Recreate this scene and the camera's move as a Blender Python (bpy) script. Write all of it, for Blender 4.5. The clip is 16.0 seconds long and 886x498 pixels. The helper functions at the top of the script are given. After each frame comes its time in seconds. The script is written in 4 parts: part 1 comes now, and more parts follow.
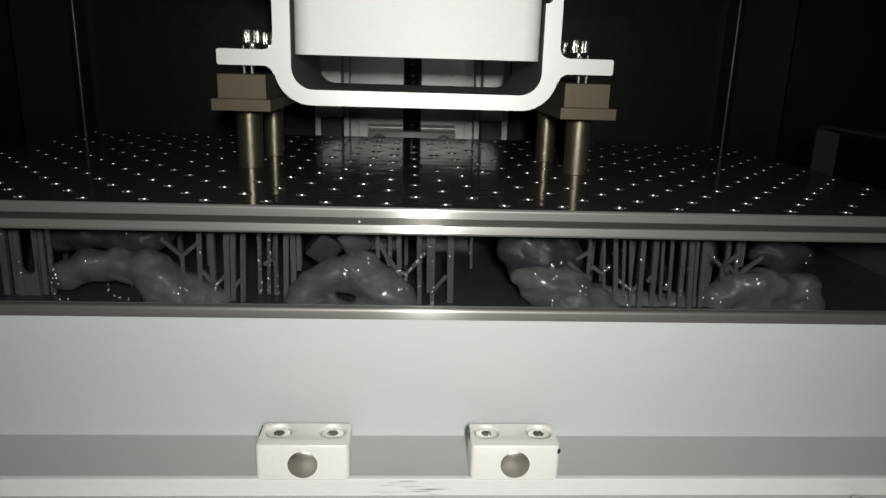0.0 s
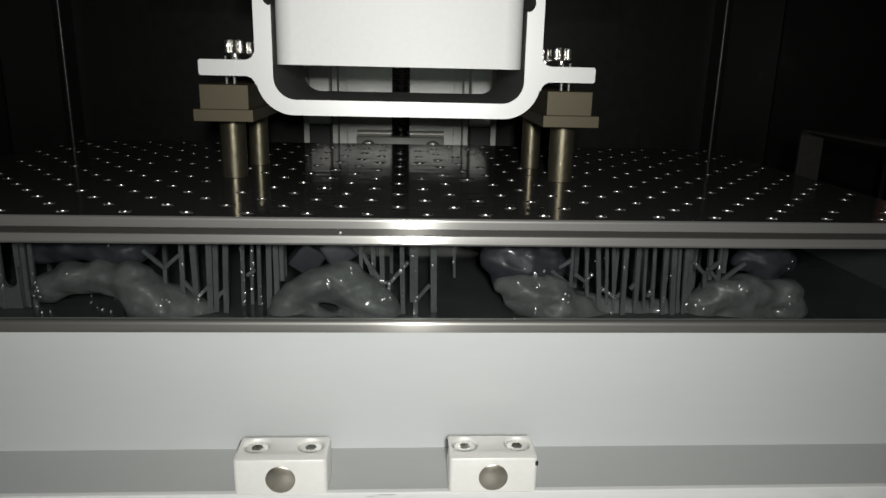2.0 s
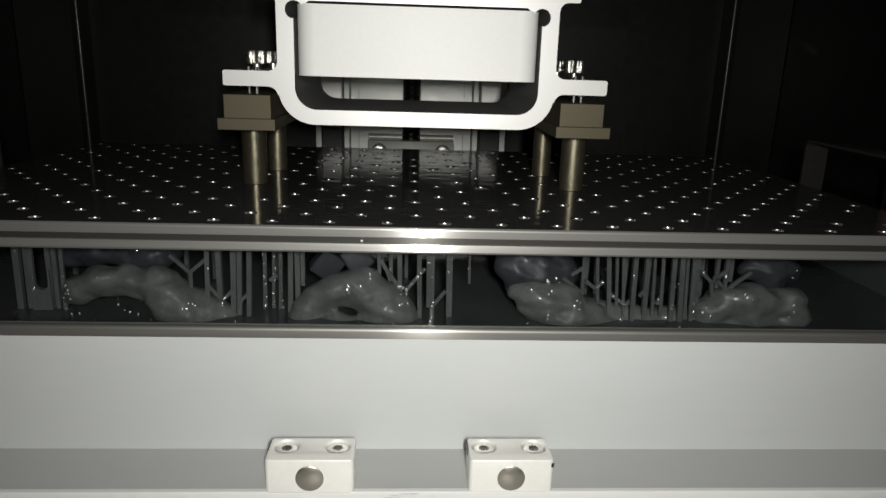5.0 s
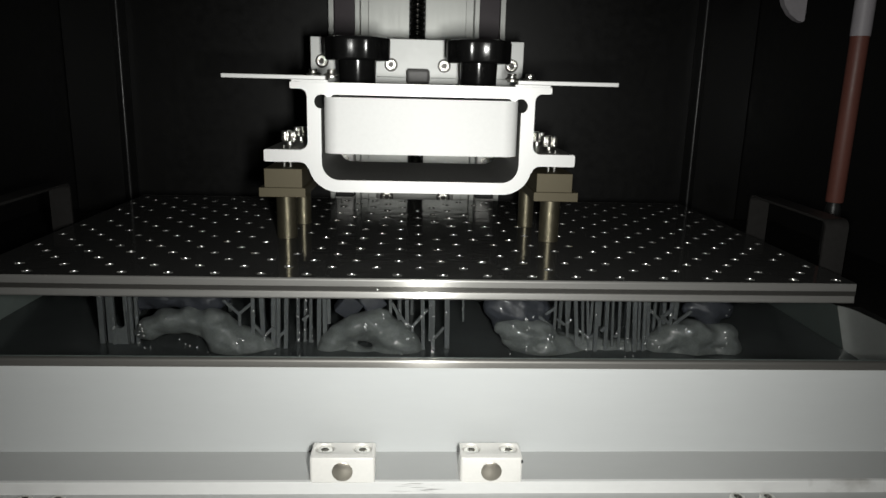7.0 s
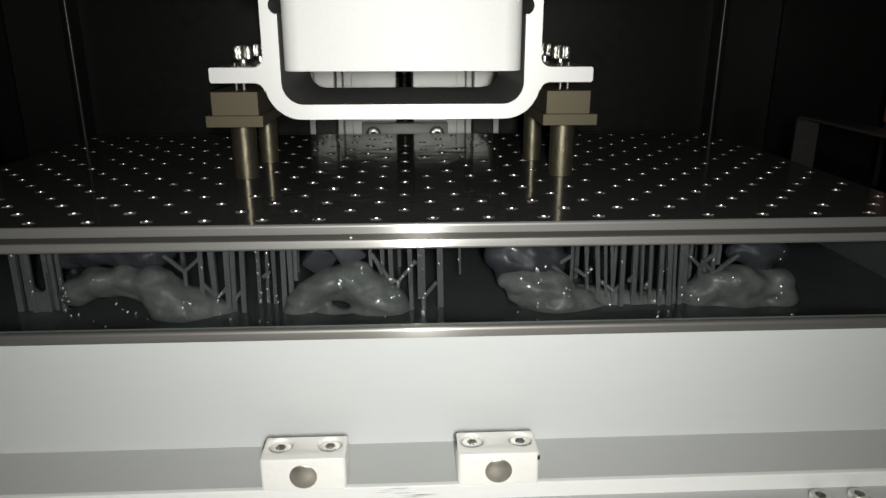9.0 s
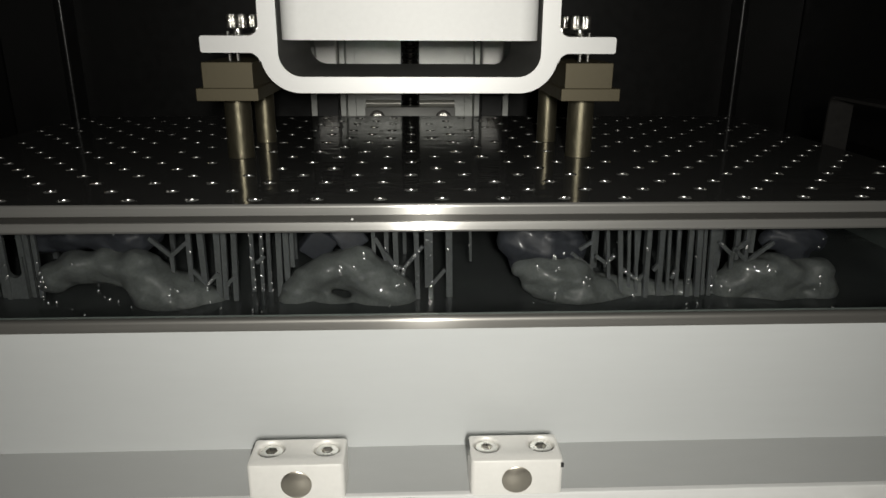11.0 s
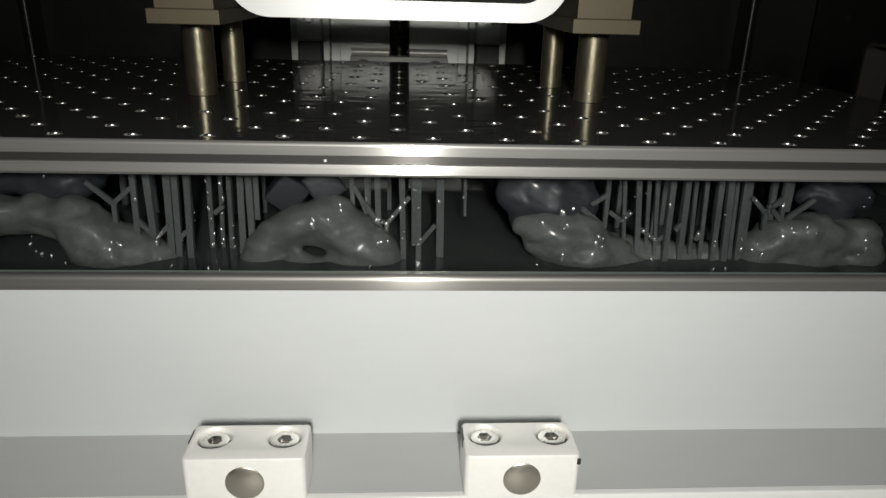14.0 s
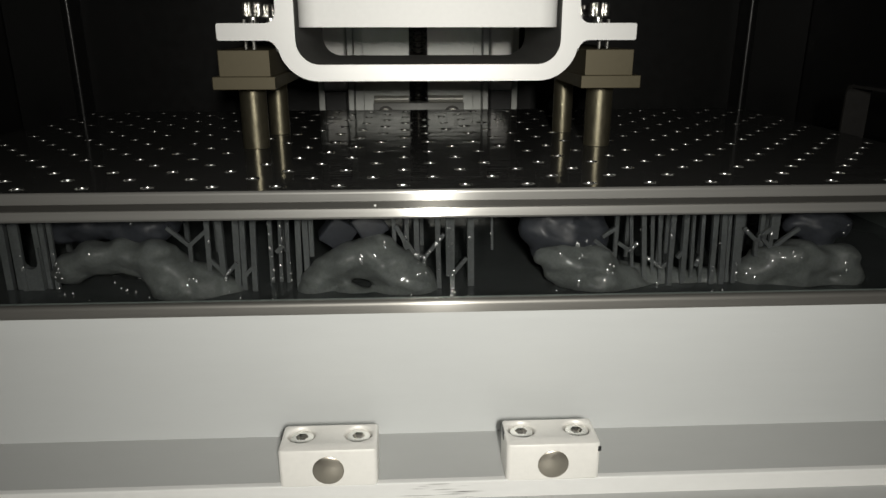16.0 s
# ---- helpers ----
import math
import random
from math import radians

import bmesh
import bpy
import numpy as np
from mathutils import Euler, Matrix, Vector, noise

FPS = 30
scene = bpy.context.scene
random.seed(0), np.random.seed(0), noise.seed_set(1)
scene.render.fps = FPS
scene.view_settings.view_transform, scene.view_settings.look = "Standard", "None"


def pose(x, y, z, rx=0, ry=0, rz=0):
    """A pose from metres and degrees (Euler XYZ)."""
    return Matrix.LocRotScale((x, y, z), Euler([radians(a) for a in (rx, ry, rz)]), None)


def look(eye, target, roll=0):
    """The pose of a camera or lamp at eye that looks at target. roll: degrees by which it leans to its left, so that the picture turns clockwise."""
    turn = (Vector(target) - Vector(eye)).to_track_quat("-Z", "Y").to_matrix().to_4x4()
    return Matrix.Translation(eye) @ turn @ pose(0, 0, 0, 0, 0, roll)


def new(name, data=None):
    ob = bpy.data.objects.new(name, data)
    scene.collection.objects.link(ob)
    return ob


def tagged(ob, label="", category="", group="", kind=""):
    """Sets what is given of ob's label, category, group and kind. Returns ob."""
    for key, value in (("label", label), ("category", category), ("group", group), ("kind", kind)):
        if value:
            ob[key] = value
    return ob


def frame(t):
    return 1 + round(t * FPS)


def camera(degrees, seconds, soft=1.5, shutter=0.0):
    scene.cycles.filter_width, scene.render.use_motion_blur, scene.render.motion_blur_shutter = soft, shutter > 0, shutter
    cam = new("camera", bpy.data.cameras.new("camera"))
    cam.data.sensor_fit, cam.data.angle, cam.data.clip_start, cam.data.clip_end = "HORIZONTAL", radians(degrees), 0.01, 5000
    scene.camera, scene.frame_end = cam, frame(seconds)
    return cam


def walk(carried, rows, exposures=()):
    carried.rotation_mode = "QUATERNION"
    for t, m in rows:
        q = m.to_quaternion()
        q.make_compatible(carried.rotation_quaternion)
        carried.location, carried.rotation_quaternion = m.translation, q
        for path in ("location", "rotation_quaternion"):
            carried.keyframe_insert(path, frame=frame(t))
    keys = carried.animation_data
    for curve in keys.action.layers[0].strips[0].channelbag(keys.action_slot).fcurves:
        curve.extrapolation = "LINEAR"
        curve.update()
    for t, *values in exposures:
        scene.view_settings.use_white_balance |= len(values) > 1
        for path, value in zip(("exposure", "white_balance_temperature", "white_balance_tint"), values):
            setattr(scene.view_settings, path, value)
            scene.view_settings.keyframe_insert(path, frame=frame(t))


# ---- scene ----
# ---- camera ----
cam = camera(65.0, 16.0)
PATH = [
    (0, (-0.0018, -0.2409, 0.1429), (0.0997, 1.6868, -0.3802), 1.71),
    (0.5, (0.0048, -0.2387, 0.1385), (0.1212, 1.6893, -0.3807), 1.40),
    (1, (0.0082, -0.2381, 0.1397), (0.1329, 1.6917, -0.3706), 1.33),
    (1.5, (0.0066, -0.2388, 0.1412), (0.1292, 1.6906, -0.3710), 1.39),
    (2, (0.0058, -0.2404, 0.1476), (0.1187, 1.6878, -0.3712), 1.31),
    (2.5, (0.0017, -0.2416, 0.1505), (0.1218, 1.6859, -0.3695), 1.64),
    (3, (-0.0022, -0.2455, 0.1519), (0.1134, 1.6822, -0.3685), 1.76),
    (5.3, (-0.0039, -0.2549, 0.1590), (0.1009, 1.6719, -0.3669), 1.71),
    (5.5, (-0.0048, -0.2788, 0.1686), (0.0985, 1.6506, -0.3479), 1.59),
    (6, (-0.0041, -0.3157, 0.1864), (0.0979, 1.6266, -0.2798), 1.61),
    (6.5, (-0.0051, -0.3395, 0.1956), (0.0822, 1.6043, -0.2672), 1.33),
    (7, (-0.0056, -0.3475, 0.1998), (0.0908, 1.5961, -0.2621), 1.43),
    (7.5, (-0.0057, -0.3438, 0.1971), (0.0836, 1.5968, -0.2784), 1.16),
    (8, (-0.0025, -0.3468, 0.1995), (0.0822, 1.5914, -0.2867), 0.60),
    (8.5, (-0.0001, -0.3234, 0.1947), (0.0923, 1.6041, -0.3308), 0.21),
    (8.7, (0.0056, -0.2781, 0.1799), (0.1021, 1.6312, -0.4076), 0.01),
    (10.8, (0.0027, -0.2126, 0.1545), (0.0746, 1.6819, -0.4825), 0.49),
    (11, (0.0034, -0.2226, 0.1549), (0.0878, 1.6763, -0.4674), 0.30),
    (11.5, (0.0038, -0.2449, 0.1635), (0.0886, 1.6564, -0.4513), 1.25),
    (12, (0.0024, -0.2546, 0.1692), (0.1735, 1.6653, -0.3643), 2.35),
    (12.5, (0.0029, -0.2405, 0.1559), (0.1076, 1.6723, -0.4185), 0.43),
    (13, (-0.0048, -0.2311, 0.1569), (0.0745, 1.6791, -0.4303), 0.93),
    (13.5, (-0.0015, -0.2023, 0.1388), (0.0733, 1.6989, -0.4774), 0.62),
    (14, (0.0050, -0.1729, 0.1291), (0.1228, 1.6964, -0.5720), 1.57),
    (14.5, (-0.0013, -0.1704, 0.1325), (0.0574, 1.7395, -0.4583), 0.76),
    (15, (-0.0011, -0.1951, 0.1369), (0.1120, 1.6874, -0.5291), 1.04),
    (15.5, (-0.0054, -0.2132, 0.1436), (0.0801, 1.6762, -0.5067), 0.21),
    (16, (-0.0091, -0.2198, 0.1451), (0.0784, 1.6820, -0.4676), -0.05),
]
EXPOSURES = [
    (0.0, 0.0, 6420, 10), (2.0, -0.07, 6400, 10), (3.0, -0.08, 6540, 10), (5.5, 0.0, 6540, 10), (6.0, 0.03, 6420, 10), (6.5, 0.20, 6420, 10), (8.0, 0.25, 6350, 10), (8.5, 0.30, 6400, 10),
    (11.0, -0.08, 6680, 10), (12.0, 0.06, 6540, 10), (12.5, 0.13, 6470, 10), (13.5, 0.16, 6480, 10), (14.0, 0.13, 6540, 10), (14.5, -0.07, 6680, 10), (15.0, 0.0, 6750, 10), (15.5, -0.13, 6760, 10), (16.0, -0.09, 6720, 10),
]
walk(cam, [(t, look(eye, target, roll)) for t, eye, target, roll in PATH], EXPOSURES)

# ---- light: the small white lamp carried beside the lens, kept at its mean place ----
world = bpy.data.worlds.new("world")
scene.world = world
world.use_nodes = True
world.node_tree.nodes["Background"].inputs[0].default_value = (0.8, 0.9, 1.0, 1)
world.node_tree.nodes["Background"].inputs[1].default_value = 0.004
lamp = new("hand_torch_light", bpy.data.lights.new("hand_torch_light", "AREA"))
lamp.data.shape, lamp.data.size, lamp.data.size_y = "RECTANGLE", 0.016, 0.040  # as tall as the lamp's way up and down
lamp.data.spread = radians(120)
lamp.data.energy, lamp.data.color = 0.92, (0.99, 0.985, 0.93)
lamp.matrix_world = look((0.016, -0.310, 0.184), (0.026, 0.20, 0.118))


# ---- materials ----
def nodes_of(name):
    m = bpy.data.materials.new(name)
    m.use_nodes = True
    nt = m.node_tree
    return m, nt, nt.nodes["Principled BSDF"]


def surface(name, base, rough=0.5, metal=0.0, grain=0.08, scale=60.0, bump=0.0, bump_scale=400.0, stretch=(1, 1, 1), rough_var=0.1, coat=0.0, spec=0.5, wear=0.0):
    """A procedural surface: base colour varied at two scales, roughness varied, fine relief."""
    m, nt, bsdf = nodes_of(name)
    n, l = nt.nodes, nt.links
    tc = n.new("ShaderNodeTexCoord")
    mp = n.new("ShaderNodeMapping")
    mp.inputs["Scale"].default_value = stretch
    l.new(tc.outputs["Object"], mp.inputs[0])
    big = n.new("ShaderNodeTexNoise")
    big.inputs["Scale"].default_value, big.inputs["Detail"].default_value = scale * 0.25, 4
    fine = n.new("ShaderNodeTexNoise")
    fine.inputs["Scale"].default_value, fine.inputs["Detail"].default_value = scale * 6, 5
    for t in (big, fine):
        l.new(mp.outputs[0], t.inputs["Vector"])
    add = n.new("ShaderNodeMix")
    add.inputs["Factor"].default_value = 0.45
    l.new(big.outputs["Fac"], add.inputs["A"])
    l.new(fine.outputs["Fac"], add.inputs["B"])
    ramp = n.new("ShaderNodeMapRange")
    ramp.inputs["From Min"].default_value, ramp.inputs["From Max"].default_value = 0.3, 0.7
    ramp.inputs["To Min"].default_value, ramp.inputs["To Max"].default_value = 1 - grain, 1 + grain
    l.new(add.outputs["Result"], ramp.inputs["Value"])
    mul = n.new("ShaderNodeVectorMath")
    mul.operation = "SCALE"
    mul.inputs[0].default_value = base
    l.new(ramp.outputs[0], mul.inputs["Scale"])
    colour = mul.outputs[0]
    if wear:
        spot = n.new("ShaderNodeTexNoise")
        spot.inputs["Scale"].default_value, spot.inputs["Detail"].default_value = 22, 8
        l.new(tc.outputs["Object"], spot.inputs["Vector"])
        cut = n.new("ShaderNodeMapRange")
        cut.inputs["From Min"].default_value, cut.inputs["From Max"].default_value = 0.66, 0.74
        cut.inputs["To Max"].default_value = wear
        l.new(spot.outputs["Fac"], cut.inputs["Value"])
        mix = n.new("ShaderNodeMix")
        mix.data_type = "RGBA"
        l.new(cut.outputs[0], mix.inputs["Factor"])
        l.new(colour, mix.inputs["A"])
        mix.inputs["B"].default_value = (base[0] * 0.35, base[1] * 0.33, base[2] * 0.3, 1)
        colour = mix.outputs["Result"]
    l.new(colour, bsdf.inputs["Base Color"])
    rr = n.new("ShaderNodeMapRange")
    rr.inputs["From Min"].default_value, rr.inputs["From Max"].default_value = 0.3, 0.7
    rr.inputs["To Min"].default_value, rr.inputs["To Max"].default_value = max(rough - rough_var, 0.02), min(rough + rough_var, 1)
    l.new(add.outputs["Result"], rr.inputs["Value"])
    l.new(rr.outputs[0], bsdf.inputs["Roughness"])
    bsdf.inputs["Metallic"].default_value = metal
    bsdf.inputs["Specular IOR Level"].default_value = spec
    bsdf.inputs["Coat Weight"].default_value = coat
    bsdf.inputs["Coat Roughness"].default_value = 0.06
    if bump:
        bn = n.new("ShaderNodeTexNoise")
        bn.inputs["Scale"].default_value, bn.inputs["Detail"].default_value = bump_scale, 3
        l.new(mp.outputs[0], bn.inputs["Vector"])
        b = n.new("ShaderNodeBump")
        b.inputs["Strength"].default_value, b.inputs["Distance"].default_value = bump, 0.001
        l.new(bn.outputs["Fac"], b.inputs["Height"])
        l.new(b.outputs[0], bsdf.inputs["Normal"])
        if coat:
            l.new(b.outputs[0], bsdf.inputs["Coat Normal"])
    return m


def brushed(name, base, dull, metal=0.8, share=0.42, sharp=0.22):
    """Steel brushed along x: a dull lobe, and a sharp one that spreads across the brushing only."""
    m = surface(name, base, dull, metal, 0.07, 40, 0.05, 900, (0.03, 1, 3), 0.05)
    nt = m.node_tree
    first = nt.nodes["Principled BSDF"]
    second = nt.nodes.new("ShaderNodeBsdfPrincipled")
    second.inputs["Base Color"].default_value = (*(min(1, c * 1.25) for c in base), 1)
    second.inputs["Metallic"].default_value = 1
    second.inputs["Roughness"].default_value = sharp
    second.inputs["Anisotropic"].default_value = 0.96
    tangent = nt.nodes.new("ShaderNodeTangent")
    tangent.direction_type, tangent.axis = "RADIAL", "X"
    nt.links.new(tangent.outputs[0], second.inputs["Tangent"])
    mix = nt.nodes.new("ShaderNodeMixShader")
    mix.inputs[0].default_value = share
    nt.links.new(first.outputs[0], mix.inputs[1])
    nt.links.new(second.outputs[0], mix.inputs[2])
    nt.links.new(mix.outputs[0], nt.nodes["Material Output"].inputs["Surface"])
    return m


M_PAINT = surface("grey_white_satin_panel", (0.555, 0.569, 0.569), 0.5, 0.18, 0.018, 30, 0.04, 900, (0.25, 1, 3), 0.06, spec=0.45)
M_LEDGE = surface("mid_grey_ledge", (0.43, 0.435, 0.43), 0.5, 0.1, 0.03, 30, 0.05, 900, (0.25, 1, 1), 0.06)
M_BLOCK = surface("machined_aluminium_block", (0.80, 0.785, 0.75), 0.45, 0.2, 0.04, 90, 0.05, 1500, wear=0.25)
M_STRIP = surface("white_scuffed_strip", (0.68, 0.68, 0.67), 0.5, 0, 0.04, 60, 0.05, 900, (0.4, 1, 1), wear=0.5)
strip_nodes, strip_links = M_STRIP.node_tree.nodes, M_STRIP.node_tree.links
coords = strip_nodes.new("ShaderNodeTexCoord")
stretch = strip_nodes.new("ShaderNodeMapping")
stretch.inputs["Scale"].default_value = (34, 300, 800)
strip_links.new(coords.outputs["Object"], stretch.inputs[0])
rub = strip_nodes.new("ShaderNodeTexNoise")
rub.inputs["Scale"].default_value, rub.inputs["Detail"].default_value = 1.0, 2.5
strip_links.new(stretch.outputs[0], rub.inputs["Vector"])
apart = strip_nodes.new("ShaderNodeSeparateXYZ")
strip_links.new(coords.outputs["Object"], apart.inputs[0])
near = strip_nodes.new("ShaderNodeMapRange")  # a rubbed patch in the middle of the strip, where the door closes
near.interpolation_type = "SMOOTHSTEP"
away = strip_nodes.new("ShaderNodeMath")
away.operation = "ABSOLUTE"
strip_links.new(apart.outputs["X"], away.inputs[0])
near.inputs["From Min"].default_value, near.inputs["From Max"].default_value = 0.018, 0.005
strip_links.new(away.outputs[0], near.inputs["Value"])
pick = strip_nodes.new("ShaderNodeMapRange")
pick.inputs["From Min"].default_value, pick.inputs["From Max"].default_value = 0.60, 0.68
strip_links.new(rub.outputs["Fac"], pick.inputs["Value"])
both = strip_nodes.new("ShaderNodeMath")
both.operation = "MULTIPLY"
strip_links.new(near.outputs[0], both.inputs[0])
strip_links.new(pick.outputs[0], both.inputs[1])
stain = strip_nodes.new("ShaderNodeMix")
stain.data_type = "RGBA"
stain.inputs["B"].default_value = (0.09, 0.085, 0.08, 1)
old = strip_nodes["Principled BSDF"].inputs["Base Color"].links[0].from_socket
strip_links.new(both.outputs[0], stain.inputs["Factor"])
strip_links.new(old, stain.inputs["A"])
strip_links.new(stain.outputs["Result"], strip_nodes["Principled BSDF"].inputs["Base Color"])
M_STEEL = brushed("brushed_stainless_steel", (0.25, 0.242, 0.226), 0.5, 0.7, 0.28, 0.28)
M_LIP = brushed("brushed_polished_steel_edge", (0.58, 0.57, 0.545), 0.46, 0.45, 0.56, 0.20)
M_CHROME = surface("bright_steel_screw", (0.80, 0.79, 0.75), 0.30, 1, 0.08, 200, 0.05, 2000)
M_BOLT = surface("zinc_plated_bolt", (0.82, 0.80, 0.74), 0.27, 1.0, 0.15, 300, 0.3, 1500)
M_RAIL = surface("satin_rail_steel", (0.84, 0.83, 0.80), 0.36, 0.45, 0.04, 60, 0.02, 900, rough_var=0.04)
M_RECESS_DARK = surface("recess_shade_and_grease", (0.06, 0.055, 0.05), 0.4, 0.3, 0.3, 300)
M_NICKEL = surface("satin_nickel_magnet", (0.46, 0.425, 0.365), 0.33, 0.92, 0.05, 120, 0.03, 2000)
M_ALU = surface("bright_aluminium_face", (0.83, 0.83, 0.82), 0.42, 0.2, 0.015, 60, rough_var=0.03)
# Darker copy of the aluminium: shade of the grazing-lit flanks, put into the colour.
M_ALU_SHADE = surface("shaded_aluminium_flank", (0.24, 0.238, 0.228), 0.42, 0.5, 0.06, 60, 0.03, 900)
M_BEAM = surface("matt_silver_beam", (0.94, 0.94, 0.925), 0.50, 0.0, 0.035, 60, rough_var=0.02, spec=0.6)
M_BRASS = surface("dull_brass", (0.098, 0.083, 0.050), 0.5, 0.4, 0.08, 80, 0.015, 900)
M_POST = surface("brass_post", (0.205, 0.185, 0.130), 0.36, 0.9, 0.14, 80, 0.12, 500, (1, 1, 0.3))
M_KNOB = surface("black_glossy_plastic", (0.008, 0.008, 0.008), 0.15, 0, 0.1, 80, spec=0.4, rough_var=0.04)
M_CABIN = surface("black_painted_sheet", (0.0080, 0.0079, 0.0076), 0.40, 0, 0.15, 14, 0.05, 700, spec=0.3)
M_COLUMN = surface("satin_aluminium_column", (0.54, 0.55, 0.525), 0.40, 0.6, 0.03, 30, 0.03, 900, (1, 1, 0.1), 0.05)
M_CARRIAGE = surface("light_grey_carriage", (0.74, 0.75, 0.73), 0.45, 0.15, 0.02, 30, 0.02, 900, rough_var=0.03)
M_DARKRAIL = surface("dark_purple_cover_strip", (0.045, 0.028, 0.038), 0.45, 0, 0.1, 60, 0.05, 900)
M_BLACK = surface("black_steel", (0.02, 0.02, 0.02), 0.4, 0.2, 0.15, 60)
M_COPPER = surface("red_brown_tube", (0.155, 0.056, 0.042), 0.5, 0, 0.12, 60, 0.05, 400)
M_GREYTUBE = surface("grey_sleeve", (0.35, 0.33, 0.35), 0.5, 0, 0.1, 60)
M_HANDLE = surface("dark_grey_handle_steel", (0.029, 0.0275, 0.0262), 0.42, 0.2, 0.12, 60, 0.06, 600)
M_VATIN = surface("dull_vat_steel", (0.22, 0.26, 0.245), 0.5, 0.3, 0.12, 20, 0.08, 500)
M_WALL = surface("dim_room_wall", (0.25, 0.25, 0.25), 0.8, 0, 0.06, 8)


def wet_plate():
    """Polished steel under a thin uneven film of clear resin: near mirror, gently rippled."""
    m, nt, bsdf = nodes_of("wet_polished_plate")
    n, l = nt.nodes, nt.links
    tc = n.new("ShaderNodeTexCoord")
    a = n.new("ShaderNodeTexNoise")
    a.inputs["Scale"].default_value, a.inputs["Detail"].default_value = 42, 1.2
    long = n.new("ShaderNodeMapping")
    long.inputs["Scale"].default_value = (0.8, 2.6, 1)
    l.new(tc.outputs["Object"], long.inputs[0])
    l.new(long.outputs[0], a.inputs["Vector"])
    g = n.new("ShaderNodeTexNoise")
    g.inputs["Scale"].default_value, g.inputs["Detail"].default_value = 160, 3
    l.new(tc.outputs["Object"], g.inputs["Vector"])
    mr = n.new("ShaderNodeMapRange")
    mr.inputs["From Min"].default_value, mr.inputs["From Max"].default_value = 0.35, 0.7
    mr.inputs["To Min"].default_value, mr.inputs["To Max"].default_value = 0.06, 0.11
    l.new(g.outputs["Fac"], mr.inputs["Value"])
    l.new(mr.outputs[0], bsdf.inputs["Roughness"])
    b = n.new("ShaderNodeBump")
    b.inputs["Strength"].default_value, b.inputs["Distance"].default_value = 0.11, 0.002
    l.new(a.outputs["Fac"], b.inputs["Height"])
    l.new(b.outputs[0], bsdf.inputs["Normal"])
    bsdf.inputs["Base Color"].default_value = (0.16, 0.16, 0.155, 1)
    bsdf.inputs["Metallic"].default_value = 0.70
    bsdf.inputs["Specular Tint"].default_value = (0.4, 0.4, 0.4, 1)
    return m


def resin_liquid():
    m, nt, bsdf = nodes_of("dark_liquid_resin")
    n, l = nt.nodes, nt.links
    tc = n.new("ShaderNodeTexCoord")
    a = n.new("ShaderNodeTexNoise")
    a.inputs["Scale"].default_value, a.inputs["Detail"].default_value = 25, 2
    l.new(tc.outputs["Object"], a.inputs["Vector"])
    b = n.new("ShaderNodeBump")
    b.inputs["Strength"].default_value, b.inputs["Distance"].default_value = 0.06, 0.002
    l.new(a.outputs["Fac"], b.inputs["Height"])
    l.new(b.outputs[0], bsdf.inputs["Normal"])
    mix = n.new("ShaderNodeMix")
    mix.data_type = "RGBA"
    mix.inputs["A"].default_value, mix.inputs["B"].default_value = (0.070, 0.077, 0.078, 1), (0.108, 0.118, 0.118, 1)
    l.new(a.outputs["Fac"], mix.inputs["Factor"])
    l.new(mix.outputs["Result"], bsdf.inputs["Base Color"])
    bsdf.inputs["Roughness"].default_value = 0.07
    bsdf.inputs["IOR"].default_value = 1.5
    bsdf.inputs["Subsurface Weight"].default_value = 1.0
    bsdf.inputs["Subsurface Radius"].default_value = (0.025, 0.025, 0.025)
    bsdf.inputs["Subsurface Scale"].default_value = 1.0
    clear = n.new("ShaderNodeBsdfTransparent")  # the liquid is a little clear: what is dipped in it shows faintly
    clear.inputs[0].default_value = (0.75, 0.80, 0.80, 1)
    blend = n.new("ShaderNodeMixShader")
    blend.inputs[0].default_value = 0.30
    l.new(bsdf.outputs[0], blend.inputs[1])
    l.new(clear.outputs[0], blend.inputs[2])
    l.new(blend.outputs[0], nt.nodes["Material Output"].inputs["Surface"])
    return m


def wet_resin(name, base, rough):
    m = surface(name, base, rough, 0, 0.30, 110, 0.22, 190, (1, 1, 1), 0.08, coat=0.35, spec=0.25)
    bsdf = m.node_tree.nodes["Principled BSDF"]
    bsdf.inputs["Subsurface Weight"].default_value = 0.4
    bsdf.inputs["Subsurface Radius"].default_value = (0.004, 0.004, 0.005)
    bsdf.inputs["Subsurface Scale"].default_value = 1.0
    return m


M_PLATE, M_RESIN = wet_plate(), resin_liquid()
M_HOLE = surface("bright_rounded_hole_edge", (0.92, 0.91, 0.88), 0.22, 1, 0.05, 300, 0, 800, rough_var=0.03)
M_PRINT = wet_resin("grey_cured_resin", (0.092, 0.101, 0.098), 0.52)
M_SUPPORT = wet_resin("grey_support_resin", (0.076, 0.083, 0.084), 0.42)


# ---- mesh helpers ----
def thing(name, label="", category="", group="", kind="", at=(0, 0, 0)):
    ob = new(name)
    ob.location = at
    ob.empty_display_size = 0.02
    return tagged(ob, label, category, group, kind)


def part(name, bm, material, parent=None, label="", smooth=None):
    """Links a bmesh as one mesh object, under a thing or a part."""
    bmesh.ops.recalc_face_normals(bm, faces=bm.faces)
    if smooth:
        for e in bm.edges:
            e.smooth = not (len(e.link_faces) == 2 and e.calc_face_angle(0) > radians(smooth))
        for f in bm.faces:
            f.smooth = True
    me = bpy.data.meshes.new(name)
    bm.to_mesh(me)
    bm.free()
    me.materials.append(material)
    ob = new(name, me)
    if parent:
        ob.parent = parent
        ob.matrix_parent_inverse = Matrix.Identity(4) if parent.parent else Matrix.Translation(-parent.location)
    if label:
        ob["label"] = label
    return ob


